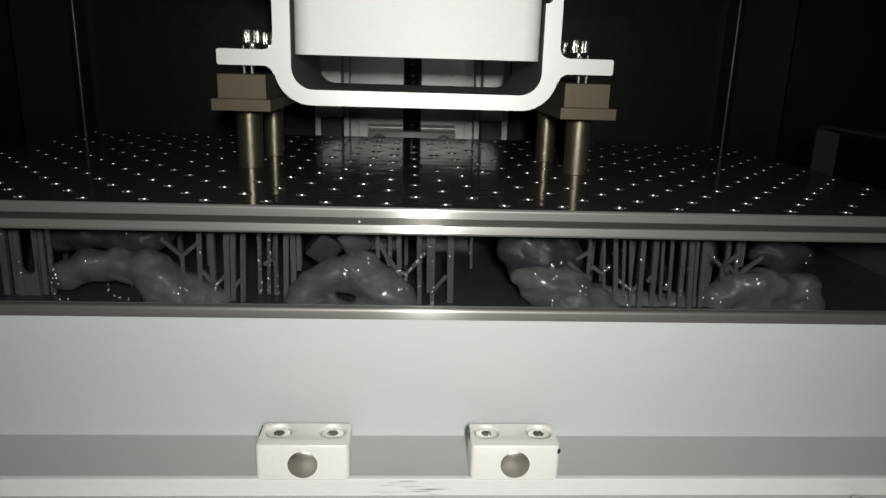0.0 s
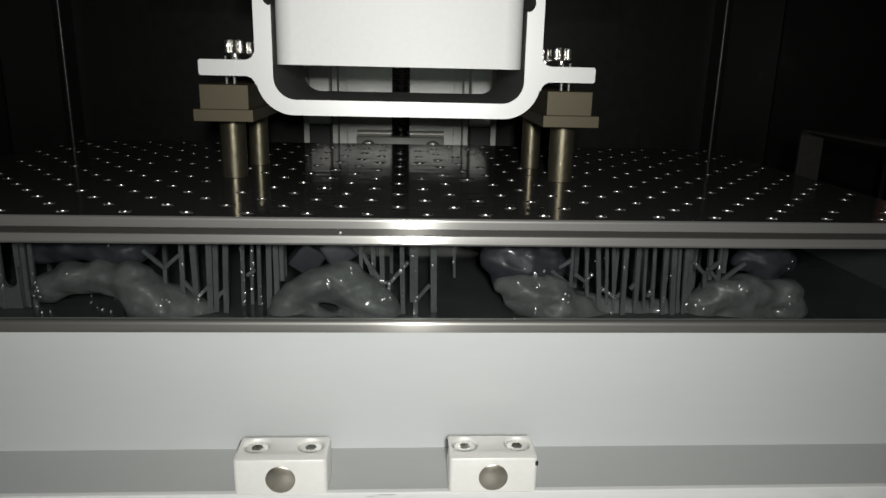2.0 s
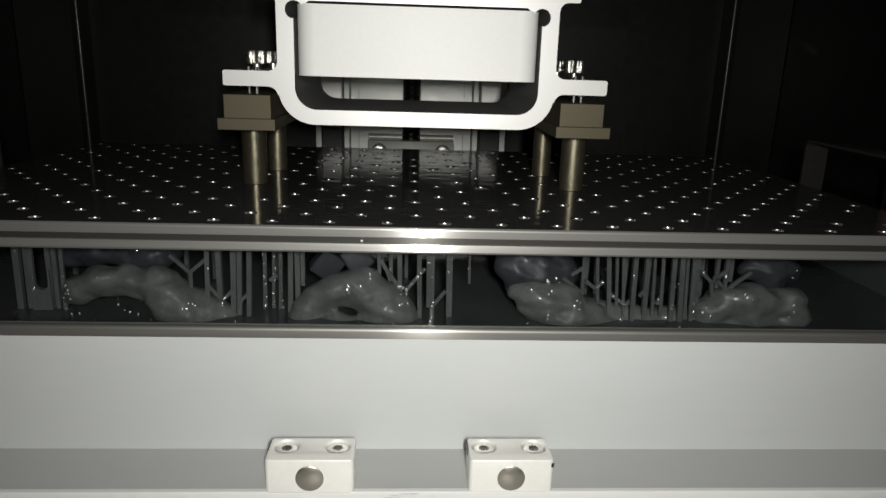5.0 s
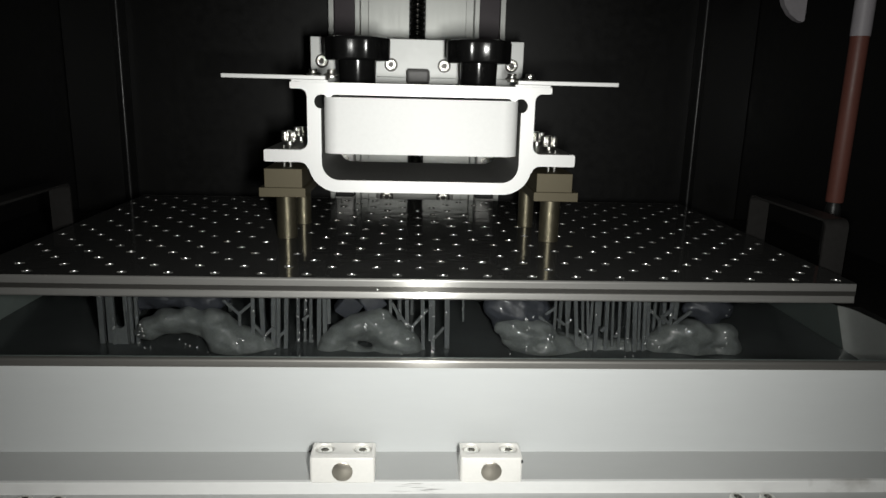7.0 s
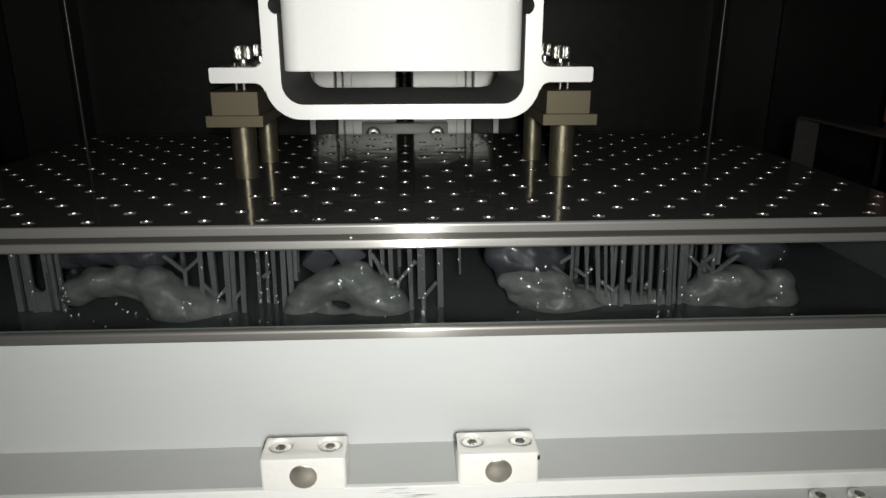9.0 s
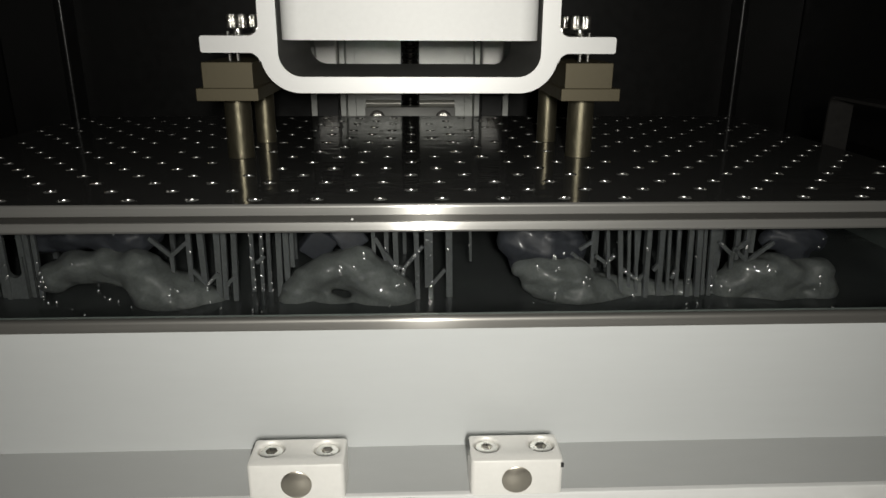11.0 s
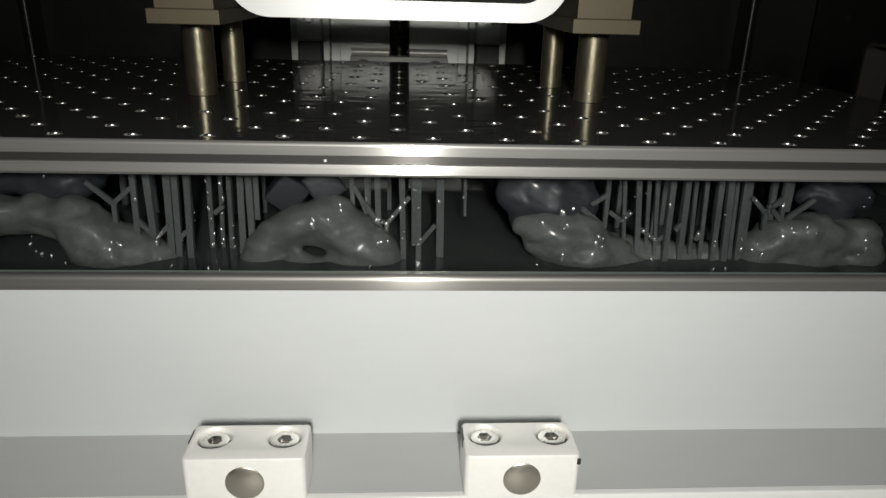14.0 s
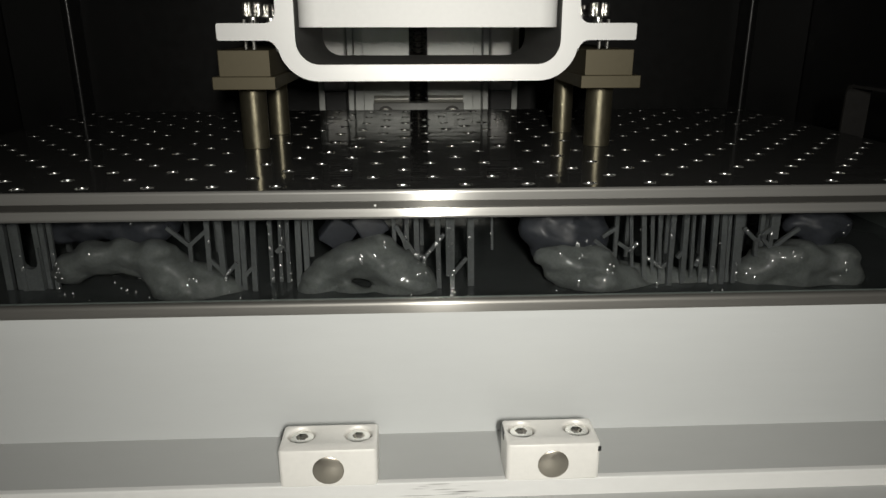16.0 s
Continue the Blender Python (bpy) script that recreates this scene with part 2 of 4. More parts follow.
def box(x0, x1, y0, y1, z0, z1, bevel=0.0, seg=2, bm=None):
    bm = bm or bmesh.new()
    r = bmesh.ops.create_cube(bm, size=1)
    vs = r["verts"]
    bmesh.ops.scale(bm, vec=(x1 - x0, y1 - y0, z1 - z0), verts=vs)
    bmesh.ops.translate(bm, vec=((x0 + x1) / 2, (y0 + y1) / 2, (z0 + z1) / 2), verts=vs)
    if bevel:
        es = list({e for v in vs for e in v.link_edges})
        bmesh.ops.bevel(bm, geom=es, offset=bevel, segments=seg, affect="EDGES", profile=0.5)
    return bm


def lathe(profile, seg=24, m=None, bm=None, lobes=None):
    """Turns (radius, height) pairs about z. lobes: (count, depth) waves the outline."""
    bm = bm or bmesh.new()
    rings = []
    for r, h in profile:
        ring = []
        for k in range(seg):
            a = 2 * math.pi * k / seg
            rr = r if not lobes else r * (1 - lobes[1] * 0.5 * (1 - math.cos(lobes[0] * a)))
            p = Vector((rr * math.cos(a), rr * math.sin(a), h))
            ring.append(bm.verts.new(m @ p if m else p))
        rings.append(ring)
    for a, b in zip(rings, rings[1:]):
        for k in range(seg):
            bm.faces.new((a[k], a[(k + 1) % seg], b[(k + 1) % seg], b[k]))
    bm.faces.new(rings[0][::-1])
    bm.faces.new(rings[-1])
    return bm


def rod(a, b, r, seg=10, r2=None, bm=None, turn=0.0):
    a, b = Vector(a), Vector(b)
    q = (b - a).to_track_quat("Z", "Y").to_matrix().to_4x4() @ Matrix.Rotation(turn, 4, "Z")
    return lathe([(r, 0), (r2 or r, (b - a).length)], seg, Matrix.Translation(a) @ q, bm)


def arc(cx, cz, r, a0, a1, n=8):
    return [(cx + r * math.cos(radians(a0 + (a1 - a0) * k / n)), cz + r * math.sin(radians(a0 + (a1 - a0) * k / n))) for k in range(n + 1)]


def extrude_y(outer, y0, y1, hole=None, bevel=0.0):
    """A solid between y0 and y1 from an outline in x, z, with a hole of as many points or none."""
    bm = bmesh.new()
    def loop(pts, y):
        return [bm.verts.new((x, y, z)) for x, z in pts]
    o0, o1 = loop(outer, y0), loop(outer, y1)
    n = len(outer)
    front = []
    for k in range(n):
        bm.faces.new((o0[k], o0[(k + 1) % n], o1[(k + 1) % n], o1[k]))
    if hole:
        h0, h1 = loop(hole, y0), loop(hole, y1)
        q = len(hole)
        for k in range(q):
            bm.faces.new((h0[(k + 1) % q], h0[k], h1[k], h1[(k + 1) % q]))
        for a, b in ((o0, h0), (o1, h1)):
            es = []
            for ring in (a, b):
                for k in range(len(ring)):
                    es.append(bm.edges.get((ring[k], ring[(k + 1) % len(ring)])))
            bmesh.ops.triangle_fill(bm, edges=es, use_beauty=True)
    else:
        bm.faces.new(o0)
        bm.faces.new(o1[::-1])
    return bm


def extrude_x(profile, x0, x1, bm=None, cuts=1):
    """A bar along x from a closed outline in y, z."""
    bm = bm or bmesh.new()
    rows = []
    for k in range(cuts + 1):
        x = x0 + (x1 - x0) * k / cuts
        rows.append([bm.verts.new((x, y, z)) for y, z in profile])
    n = len(profile)
    for a, b in zip(rows, rows[1:]):
        for k in range(n):
            bm.faces.new((a[k], a[(k + 1) % n], b[(k + 1) % n], b[k]))
    bm.faces.new(rows[0][::-1])
    bm.faces.new(rows[-1])
    return bm


def cap_screw(name, parent, at, r=0.0042, h=0.004, axis="z", material=None, label=""):
    """A socket head cap screw with a hexagonal socket, head up along the axis."""
    m = Matrix.Translation(at) @ (Matrix.Rotation(radians(90), 4, "X") if axis == "-y" else Matrix.Identity(4))
    bm = bmesh.new()
    prof = [(r * 0.98, -h), (r, -h * 0.3), (r, h * 0.8), (r * 0.9, h), (r * 0.56, h)]
    lathe(prof, 18, m, bm)
    # socket
    inv = m.inverted()
    for f in [f for f in bm.faces if len(f.verts) == 18 and (inv @ f.calc_center_median()).z > h * 0.9]:
        bm.faces.remove(f)
    ring = [v for v in bm.verts if abs((inv @ v.co).z - h) < 1e-6 and (inv @ v.co).xy.length < r * 0.6]
    ring.sort(key=lambda v: math.atan2((inv @ v.co).y, (inv @ v.co).x))
    low = []
    for v in ring:
        p = inv @ v.co
        a = math.atan2(p.y, p.x) % radians(60) - radians(30)
        p = p.xy.normalized() * (r * 0.56 * math.cos(radians(30)) / math.cos(a))
        v.co = m @ Vector((p.x, p.y, h))
        low.append(bm.verts.new(m @ Vector((p.x, p.y, -h * 0.85))))
    for k in range(len(ring)):
        bm.faces.new((ring[k], ring[(k + 1) % len(ring)], low[(k + 1) % len(ring)], low[k]))
    bm.faces.new(low)
    ob = part(name, bm, material or M_CHROME, parent, label, smooth=40)
    # Socket floor in one dark colour: grease and the recess's shade together.
    part("socket", lathe([(r * 0.47, -h * 0.84), (r * 0.45, -h * 0.6)], 6, m), M_RECESS_DARK, ob, "dark hexagon socket floor, grease and shade in one colour")
    return ob


# ---- the cabinet that closes the place ----
CAB_L, CAB_R, CAB_B = -0.462, 0.462, 0.668


def wall(name, dims, label, material=M_CABIN):
    ob = part(name, box(*dims), material)
    return tagged(ob, label, "wall", kind="structure")


wall("wall_back", (CAB_L - 0.01, CAB_R + 0.01, CAB_B, CAB_B + 0.01, -0.6, 0.9), "black painted sheet metal back wall of the cabinet")
wall("wall_left", (CAB_L - 0.01, CAB_L, -0.02, CAB_B, -0.6, 0.9), "black painted sheet metal side wall of the cabinet")
wall("wall_right", (CAB_R, CAB_R + 0.01, -0.02, CAB_B, -0.6, 0.9), "black painted sheet metal side wall of the cabinet")
tagged(part("ceiling", box(CAB_L - 0.01, CAB_R + 0.01, -0.02, CAB_B + 0.01, 0.9, 0.91), M_CABIN), "black painted cabinet top panel", "ceiling", kind="structure")
tagged(part("floor", box(-1.5, 1.5, -1.6, 0.8, -0.95, -0.93), M_WALL), "plain grey room floor under the machine", "floor", kind="structure")
wall("wall_room_back", (-1.5, 1.5, -1.62, -1.6, -0.95, 1.5), "plain dim grey room wall", M_WALL)
wall("wall_room_left", (-1.52, -1.5, -1.6, 0.8, -0.95, 1.5), "plain dim grey room wall", M_WALL)
wall("wall_room_right", (1.5, 1.52, -1.6, 0.8, -0.95, 1.5), "plain dim grey room wall", M_WALL)
wall("wall_room_far", (-1.5, 1.5, 0.8, 0.82, -0.95, 1.5), "plain dim grey room wall", M_WALL)
tagged(part("ceiling_room", box(-1.52, 1.52, -1.62, 0.82, 1.5, 1.52), M_WALL), "plain dim grey room ceiling", "ceiling", kind="structure")
M_TRIM = surface("black_edge_trim", (0.048, 0.048, 0.048), 0.3, 0.3, 0.1)
TRIM_X, TRIM_Y = 0.388, 0.615
for s in (-1, 1):
    # boxed-out corner of the cabinet, with a rolled edge where it meets the back panel
    a, b = sorted((s * (TRIM_X + 0.009), s * (CAB_R - 0.001)))
    wall("wall_corner", (a, b, TRIM_Y + 0.004, CAB_B - 0.001, -0.3, 0.89), "black sheet metal corner casing of the cabinet")
    prof = [(s * (TRIM_X + 0.0022 * math.cos(radians(k))), TRIM_Y - 0.0022 * math.sin(radians(k))) for k in range(0, 360, 30)]
    bm = bmesh.new()
    lo = [bm.verts.new((px, py, -0.3)) for px, py in prof]
    hi = [bm.verts.new((px, py, 0.88)) for px, py in prof]
    for k in range(len(prof)):
        j = (k + 1) % len(prof)
        bm.faces.new((lo[k], lo[j], hi[j], hi[k]))
    bm.faces.new(lo)
    bm.faces.new(hi[::-1])
    tagged(part("trim", bm, M_TRIM, smooth=60), "thin dark vertical corner trim of the cabinet", "trim", kind="structure")

# ---- vat with its front frame ----
FY = 0.0310  # front panel face
RES = 0.0030  # level of the liquid
vat = thing("resin_vat", "large resin vat with grey-white painted front and stainless rim", "resin vat", at=(0, FY, -0.0155))
part("front_panel", box(CAB_L + 0.002, CAB_R - 0.002, FY, FY + 0.003, -0.0190, 0.0405, 0.0004), M_PAINT, vat, "grey-white painted front panel")
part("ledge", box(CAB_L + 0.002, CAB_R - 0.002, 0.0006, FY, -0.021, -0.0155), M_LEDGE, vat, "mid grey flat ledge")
part("front_strip", box(CAB_L + 0.002, CAB_R - 0.002, -0.0022, 0.0006, -0.0235, -0.0152, 0.0005), M_STRIP, vat, "white scuffed front strip")
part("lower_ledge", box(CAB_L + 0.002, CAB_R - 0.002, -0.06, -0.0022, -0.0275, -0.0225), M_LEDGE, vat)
part("apron", box(CAB_L + 0.002, CAB_R - 0.002, -0.063, -0.06, -0.6, -0.0225), M_PAINT, vat)
rim = [(FY + 0.0042, 0.0385), (FY - 0.0004, 0.0385)] + [(FY + 0.0016 + 0.0020 * math.cos(radians(a)), 0.0416 + 0.0020 * math.sin(radians(a))) for a in range(180, 29, -20)] + [(FY + 0.0060, 0.0418), (FY + 0.0060, 0.0385)]
part("rim", extrude_x(rim, CAB_L + 0.002, CAB_R - 0.002), M_STEEL, vat, "brushed stainless rim", smooth=35)
part("inner_front_wall", box(-0.340, 0.348, FY + 0.006, FY + 0.0075, -0.12, 0.0420), M_VATIN, vat)
part("inner_side_wall", box(-0.3415, -0.3400, FY + 0.0075, 0.52, -0.12, 0.040), M_VATIN, vat)
bm = bmesh.new()
FLARE = ((0.0378, 0.0), (0.028, 0.0030), (0.015, 0.0068), (0.002, 0.0106), (-0.03, 0.0190))
near_row, far_row = ([bm.verts.new((0.3300 + dx, y, z)) for z, dx in FLARE] for y in (0.1568, 0.52))
for k in range(4):
    bm.faces.new((near_row[k], near_row[k + 1], far_row[k + 1], far_row[k]))
bmesh.ops.solidify(bm, geom=bm.faces[:], thickness=0.0010)
part("inner_side_wall", bm, M_VATIN, vat, smooth=40)
part("side_deck", box(0.3490, CAB_R - 0.002, 0.042, 0.52, 0.0335, 0.0372), M_CABIN, vat, "black deck beside the vat")
part("side_deck", box(0.3345, 0.3488, 0.1590, 0.52, 0.0335, 0.0372), M_CABIN, vat, "black deck beside the vat")
part("side_deck", box(CAB_L + 0.002, -0.3420, 0.042, 0.52, 0.0335, 0.0372), M_CABIN, vat, "black deck beside the vat")
part("inner_back_wall", box(-0.340, 0.3495, 0.52, 0.522, -0.12, 0.040), M_VATIN, vat)
part("bottom", box(-0.340, 0.348, FY + 0.0075, 0.52, -0.122, -0.12), M_VATIN, vat)
pts = [(0.0, 0.1570), (0.0030, 0.1552), (0.0056, 0.1515), (0.0074, 0.1445), (0.0083, 0.1350), (0.0090, 0.1156), (0.0092, 0.0900), (0.0093, 0.0420)]
bm = bmesh.new()
rows = []
for z, dx in ((0.0385, 0.0), (0.028, 0.0030), (0.015, 0.0068), (0.002, 0.0106), (-0.03, 0.0190)):
    rows.append([bm.verts.new((0.3292 + x + dx, y, z)) for x, y in pts])
for ra, rb in zip(rows, rows[1:]):
    for k in range(len(pts) - 1):
        bm.faces.new((ra[k], ra[k + 1], rb[k + 1], rb[k]))
bmesh.ops.solidify(bm, geom=bm.faces[:], thickness=0.0012)
part("corner_guard", bm, surface("satin_formed_sheet", (0.55, 0.57, 0.55), 0.38, 0.4, 0.06, 40, 0.04, 700), vat, "curved light grey formed corner sheet", smooth=50)
for x in (0.178, 0.195, -0.19, -0.207):
    cap_screw("screw", vat, (x, -0.012, -0.0215), 0.0042, 0.003)
liquid = part("liquid_resin", box(-0.3397, 0.3385, FY + 0.0078, 0.5195, -0.03, RES), M_RESIN)
tagged(liquid, "still dark grey liquid resin filling the vat", "liquid", kind="structure")


# ---- door catch blocks on the ledge ----
def drilled_block(x0, x1, y0, y1, z0, z1, holes, c=0.0010):
    """A block with softened edges and chamfered counterbores sunk into its top."""
    bm = bmesh.new()
    def rect(inset, z, r=0.0016):
        ring = []
        for cx, cy, a0 in ((x0 + r, y0 + r, 180), (x1 - r, y0 + r, 270), (x1 - r, y1 - r, 0), (x0 + r, y1 - r, 90)):
            for k in range(5):
                a = radians(a0 + 22.5 * k)
                ring.append(bm.verts.new((cx + (r - inset) * math.cos(a), cy + (r - inset) * math.sin(a), z)))
        return ring
    levels = [rect(c * 0.6, z0), rect(0, z0 + c * 0.6), rect(0, z1 - c), rect(c * 0.3, z1 - c * 0.3), rect(c, z1)]
    for a, b in zip(levels, levels[1:]):
        for k in range(20):
            bm.faces.new((a[k], a[(k + 1) % 20], b[(k + 1) % 20], b[k]))
    bm.faces.new(levels[0][::-1])
    edges = [bm.edges.get((levels[-1][k], levels[-1][(k + 1) % 20])) for k in range(20)]
    seg = 28
    for hx, hy in holes:
        rings = [[bm.verts.new((hx + r * math.cos(2 * math.pi * k / seg), hy + r * math.sin(2 * math.pi * k / seg), z1 + dz)) for k in range(seg)] for r, dz in ((0.0058, 0), (0.0056, -0.0001), (0.0051, -0.0007), (0.0050, -0.001), (0.0050, -0.005))]
        for a, b in zip(rings, rings[1:]):
            for k in range(seg):
                bm.faces.new((a[k], a[(k + 1) % seg], b[(k + 1) % seg], b[k]))
        bm.faces.new(rings[-1])
        edges += [bm.edges.get((rings[0][k], rings[0][(k + 1) % seg])) for k in range(seg)]
    bmesh.ops.triangle_fill(bm, edges=edges, use_beauty=True)
    return bm


def catch_block(x0, x1):
    t = thing("magnet_block", "machined aluminium door catch block with round magnet on the ledge", "catch block", "catch blocks", at=((x0 + x1) / 2, 0.007, -0.0155))
    xc = (x0 + x1) / 2
    part("body", drilled_block(x0, x1, -0.0028, 0.0145, -0.0155, 0.0, [(xc - 0.0105, 0.0078), (xc + 0.0105, 0.0078)]), M_BLOCK, t, smooth=35)
    for dx in (-0.0105, 0.0105):
        cap_screw("screw", t, (xc + dx, 0.0078, -0.0022), 0.0043, 0.0012)
    bm = lathe([(0.0057, -0.004), (0.0057, 0.0002), (0.0053, 0.0005)], 32, Matrix.Translation((xc, -0.0028, -0.0085)) @ Matrix.Rotation(radians(90), 4, "X"))
    part("edge_mark", box(x0 - 0.0002, x0 + 0.0007, 0.0060, 0.0124, -0.0035, -0.0004), M_BLACK, t, "thin black sliver on the edge")
    part("magnet", bm, M_NICKEL, t, "round satin nickel magnet", smooth=40)
    return t


catch_block(-0.0586, -0.0230)
second_block = catch_block(0.0241, 0.0587)
part("nick", box(0.0577, 0.0588, -0.00295, -0.0024, -0.0034, -0.0016), M_BLACK, second_block, "small black nick")

# ---- the perforated plate ----
ZP, PY0, PY1 = 0.0683, 0.1145, 0.4530
PITCH, ROW, HX, HY = 0.0317, 0.01953, -0.2989, 0.1249  # hole spacing and the first hole
PX0, PX1 = -0.3105, 0.3150
platform = thing("build_platform", "perforated polished steel build plate wet with resin, hanging over the vat", "build plate", at=(0, 0.25, ZP))


def perforated(bm):
    """The top sheet: a rounded-edge hole in every other cell of a fine grid, filled to just under its edge by the wet film."""
    cx, cy = PITCH / 2, ROW
    cols, rows = 40, 17
    xs = [HX - cx / 2 + cx * k for k in range(cols + 1)]
    ys = [HY - cy / 2 + cy * k for k in range(rows + 1)]
    xs[0], xs[-1], ys[0], ys[-1] = PX0 + 0.001, PX1 - 0.001, PY0 + 0.001, PY1
    grid = {}
    def gv(i, j):
        if (i, j) not in grid:
            grid[i, j] = bm.verts.new((xs[i], ys[j], ZP))
        return grid[i, j]
    seg = 16
    for j in range(rows):
        for i in range(cols):
            a, b, c, d = gv(i, j), gv(i + 1, j), gv(i + 1, j + 1), gv(i, j + 1)
            if (i + j) % 2 or (i == cols - 1) or random.random() < 0.035:
                bm.faces.new((a, b, c, d))
                continue
            x, y = HX + cx * i, HY + cy * j
            x += random.uniform(-1, 1) * 0.0002
            sink = random.uniform(0, 0.00003)
            if abs(x) < 0.090 and y > 0.20:
                sink = random.choice((0.00002, 0.00006, 0.00011, 0.00016))
            rings = []
            for r, h in ((0.0070, 0.0), (0.0060, -0.1 * sink), (0.0048, -0.55 * sink), (0.0041, -sink), (0.0038, -sink), (0.00362, -0.0001), (0.00350, -0.00030), (0.00342, -0.00055), (0.00338, -0.00085), (0.0033, -0.00095), (0.0022, -0.00098)):
                rings.append([bm.verts.new((x + r * math.cos(2 * math.pi * k / seg), y + r * math.sin(2 * math.pi * k / seg), ZP + h - sink * (h < -0.00017))) for k in range(seg)])
            for n, (p, q) in enumerate(zip(rings, rings[1:])):
                for k in range(seg):
                    bm.faces.new((p[k], p[(k + 1) % seg], q[(k + 1) % seg], q[k])).material_index = 1 if 5 <= n <= 7 else 2 if n > 7 else 0
            bm.faces.new(rings[-1]).material_index = 2
            o = rings[0]
            # corners at 225, 315, 45, 135 degrees: fans from each corner to a quarter of the ring
            for corner, k0, nxt in ((c, 0, d), (d, 4, a), (a, 8, b), (b, 12, c)):
                for k in range(4):
                    bm.faces.new((corner, o[(k0 + k + 1) % seg], o[(k0 + k) % seg]))
                bm.faces.new((corner, nxt, o[(k0 + 4) % seg]))


bm = bmesh.new()
perforated(bm)
sheet = part("top_sheet", bm, M_PLATE, platform, smooth=50)
sheet.data.materials.append(M_HOLE)
sheet.data.materials.append(surface("grey_resin_pool", (0.20, 0.205, 0.20), 0.35, 0, 0.1, 200))
y0 = PY0
lip = [(y0 + 0.0030, ZP - 0.0002), (y0 + 0.0016, ZP)]
lip += [(y0 + 0.0016 + 0.0016 * math.cos(radians(a)), ZP - 0.0018 + 0.0018 * math.sin(radians(a))) for a in range(105, 181, 15)]
lip += [(y0, ZP - 0.0021), (y0, ZP - 0.0055), (y0 + 0.0004, ZP - 0.0059), (y0 + 0.0030, ZP - 0.0060), (y0 + 0.0030, ZP - 0.0094), (y0 + 0.0009, ZP - 0.0095)]
lip += [(y0 + 0.0006, ZP - 0.0097), (y0 + 0.0004, ZP - 0.0107), (y0 + 0.0002, ZP - 0.0121), (y0, ZP - 0.0136), (y0 + 0.0004, ZP - 0.0145), (y0 + 0.0014, ZP - 0.0150)]
lip += [(y0 + 0.006, ZP - 0.0150), (y0 + 0.006, ZP - 0.0004)]
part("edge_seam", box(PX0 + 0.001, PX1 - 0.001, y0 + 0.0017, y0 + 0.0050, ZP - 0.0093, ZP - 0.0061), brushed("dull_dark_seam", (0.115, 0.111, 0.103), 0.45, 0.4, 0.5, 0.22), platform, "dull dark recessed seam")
lip_bm = extrude_x(lip, PX0 + 0.0015, PX1 - 0.0015, cuts=6)
for xa, s in ((PX0, 1), (PX1, -1)):
    for v in [v for v in lip_bm.verts if abs(v.co.x - xa - 0.0015 * s) < 1e-6]:
        v.co.y += 0.0012  # ends rolled back
part("front_lip", lip_bm, M_LIP, platform, "rounded polished steel front edge", smooth=28)
for xa, s in ((PX0, 1), (PX1, -1)):
    prof = [(0, 0), (0.0022 * s, 0.0), (0.0022 * s, -0.0148), (0.0, -0.0145), (-0.0008 * s, -0.008)]
    bm = bmesh.new()
    ra = [bm.verts.new((xa + dx, PY0 + 0.006, ZP + dz - 0.0005)) for dx, dz in prof]
    rb = [bm.verts.new((xa + dx, PY1, ZP + dz - 0.0005)) for dx, dz in prof]
    for k in range(5):
        bm.faces.new((ra[k], ra[(k + 1) % 5], rb[(k + 1) % 5], rb[k]))
    bm.faces.new(ra)
    bm.faces.new(rb[::-1])
    part("side_lip", bm, M_LIP, platform, smooth=50)
part("back_lip", box(PX0, PX1, PY1, PY1 + 0.003, ZP - 0.015, ZP - 0.0003), M_LIP, platform)


def bent_strap(pts, width, thick, bm=None):
    """A flat bar bent along points in y, z at x, with its width along x."""
    bm = bm or bmesh.new()
    ps = [Vector(p) for p in pts]
    rows = []
    for k, p in enumerate(ps):
        a, b = ps[max(k - 1, 0)], ps[min(k + 1, len(ps) - 1)]
        d = (b - a).normalized()
        nrm = Vector((0, -d.z, d.y)).normalized()
        rows.append([bm.verts.new(p + Vector((sx * width / 2, 0, 0)) + nrm * s * thick / 2) for sx, s in ((-1, -1), (1, -1), (1, 1), (-1, 1))])
    for a, b in zip(rows, rows[1:]):
        for k in range(4):
            bm.faces.new((a[k], a[(k + 1) % 4], b[(k + 1) % 4], b[k]))
    bm.faces.new(rows[0][::-1])
    bm.faces.new(rows[-1])
    return bm


def handle(x0, yf, yb):
    """Lifting handle beside the plate: two uprights and a top strap."""
    pts = [(x0, yf, 0.050), (x0, yf, 0.0945)] + [(x0, yf + 0.005 - 0.005 * math.cos(radians(a)), 0.0945 + 0.0055 * math.sin(radians(a))) for a in (22, 45, 68, 90)]
    pts += [(x0, yb - 0.005 + 0.005 * math.cos(radians(a)), 0.0950 + 0.0055 * math.sin(radians(a))) for a in (90, 68, 45, 22, 0)] + [(x0, yb, 0.050)]
    return part("lifting_handle", bent_strap(pts, 0.0192, 0.0022), M_HANDLE, platform, "dark bent flat steel lifting handle", smooth=40)


for s in (-1, 1):
    handle(0.002 + s * 0.3365, 0.188, 0.316)
    for y in (0.188, 0.316):
        a, b = sorted((0.002 + s * 0.3100, 0.002 + s * 0.3460))
        part("handle_tab", box(a, b, y - 0.006, y + 0.006, 0.0490, 0.0525, 0.0006), M_HANDLE, platform)

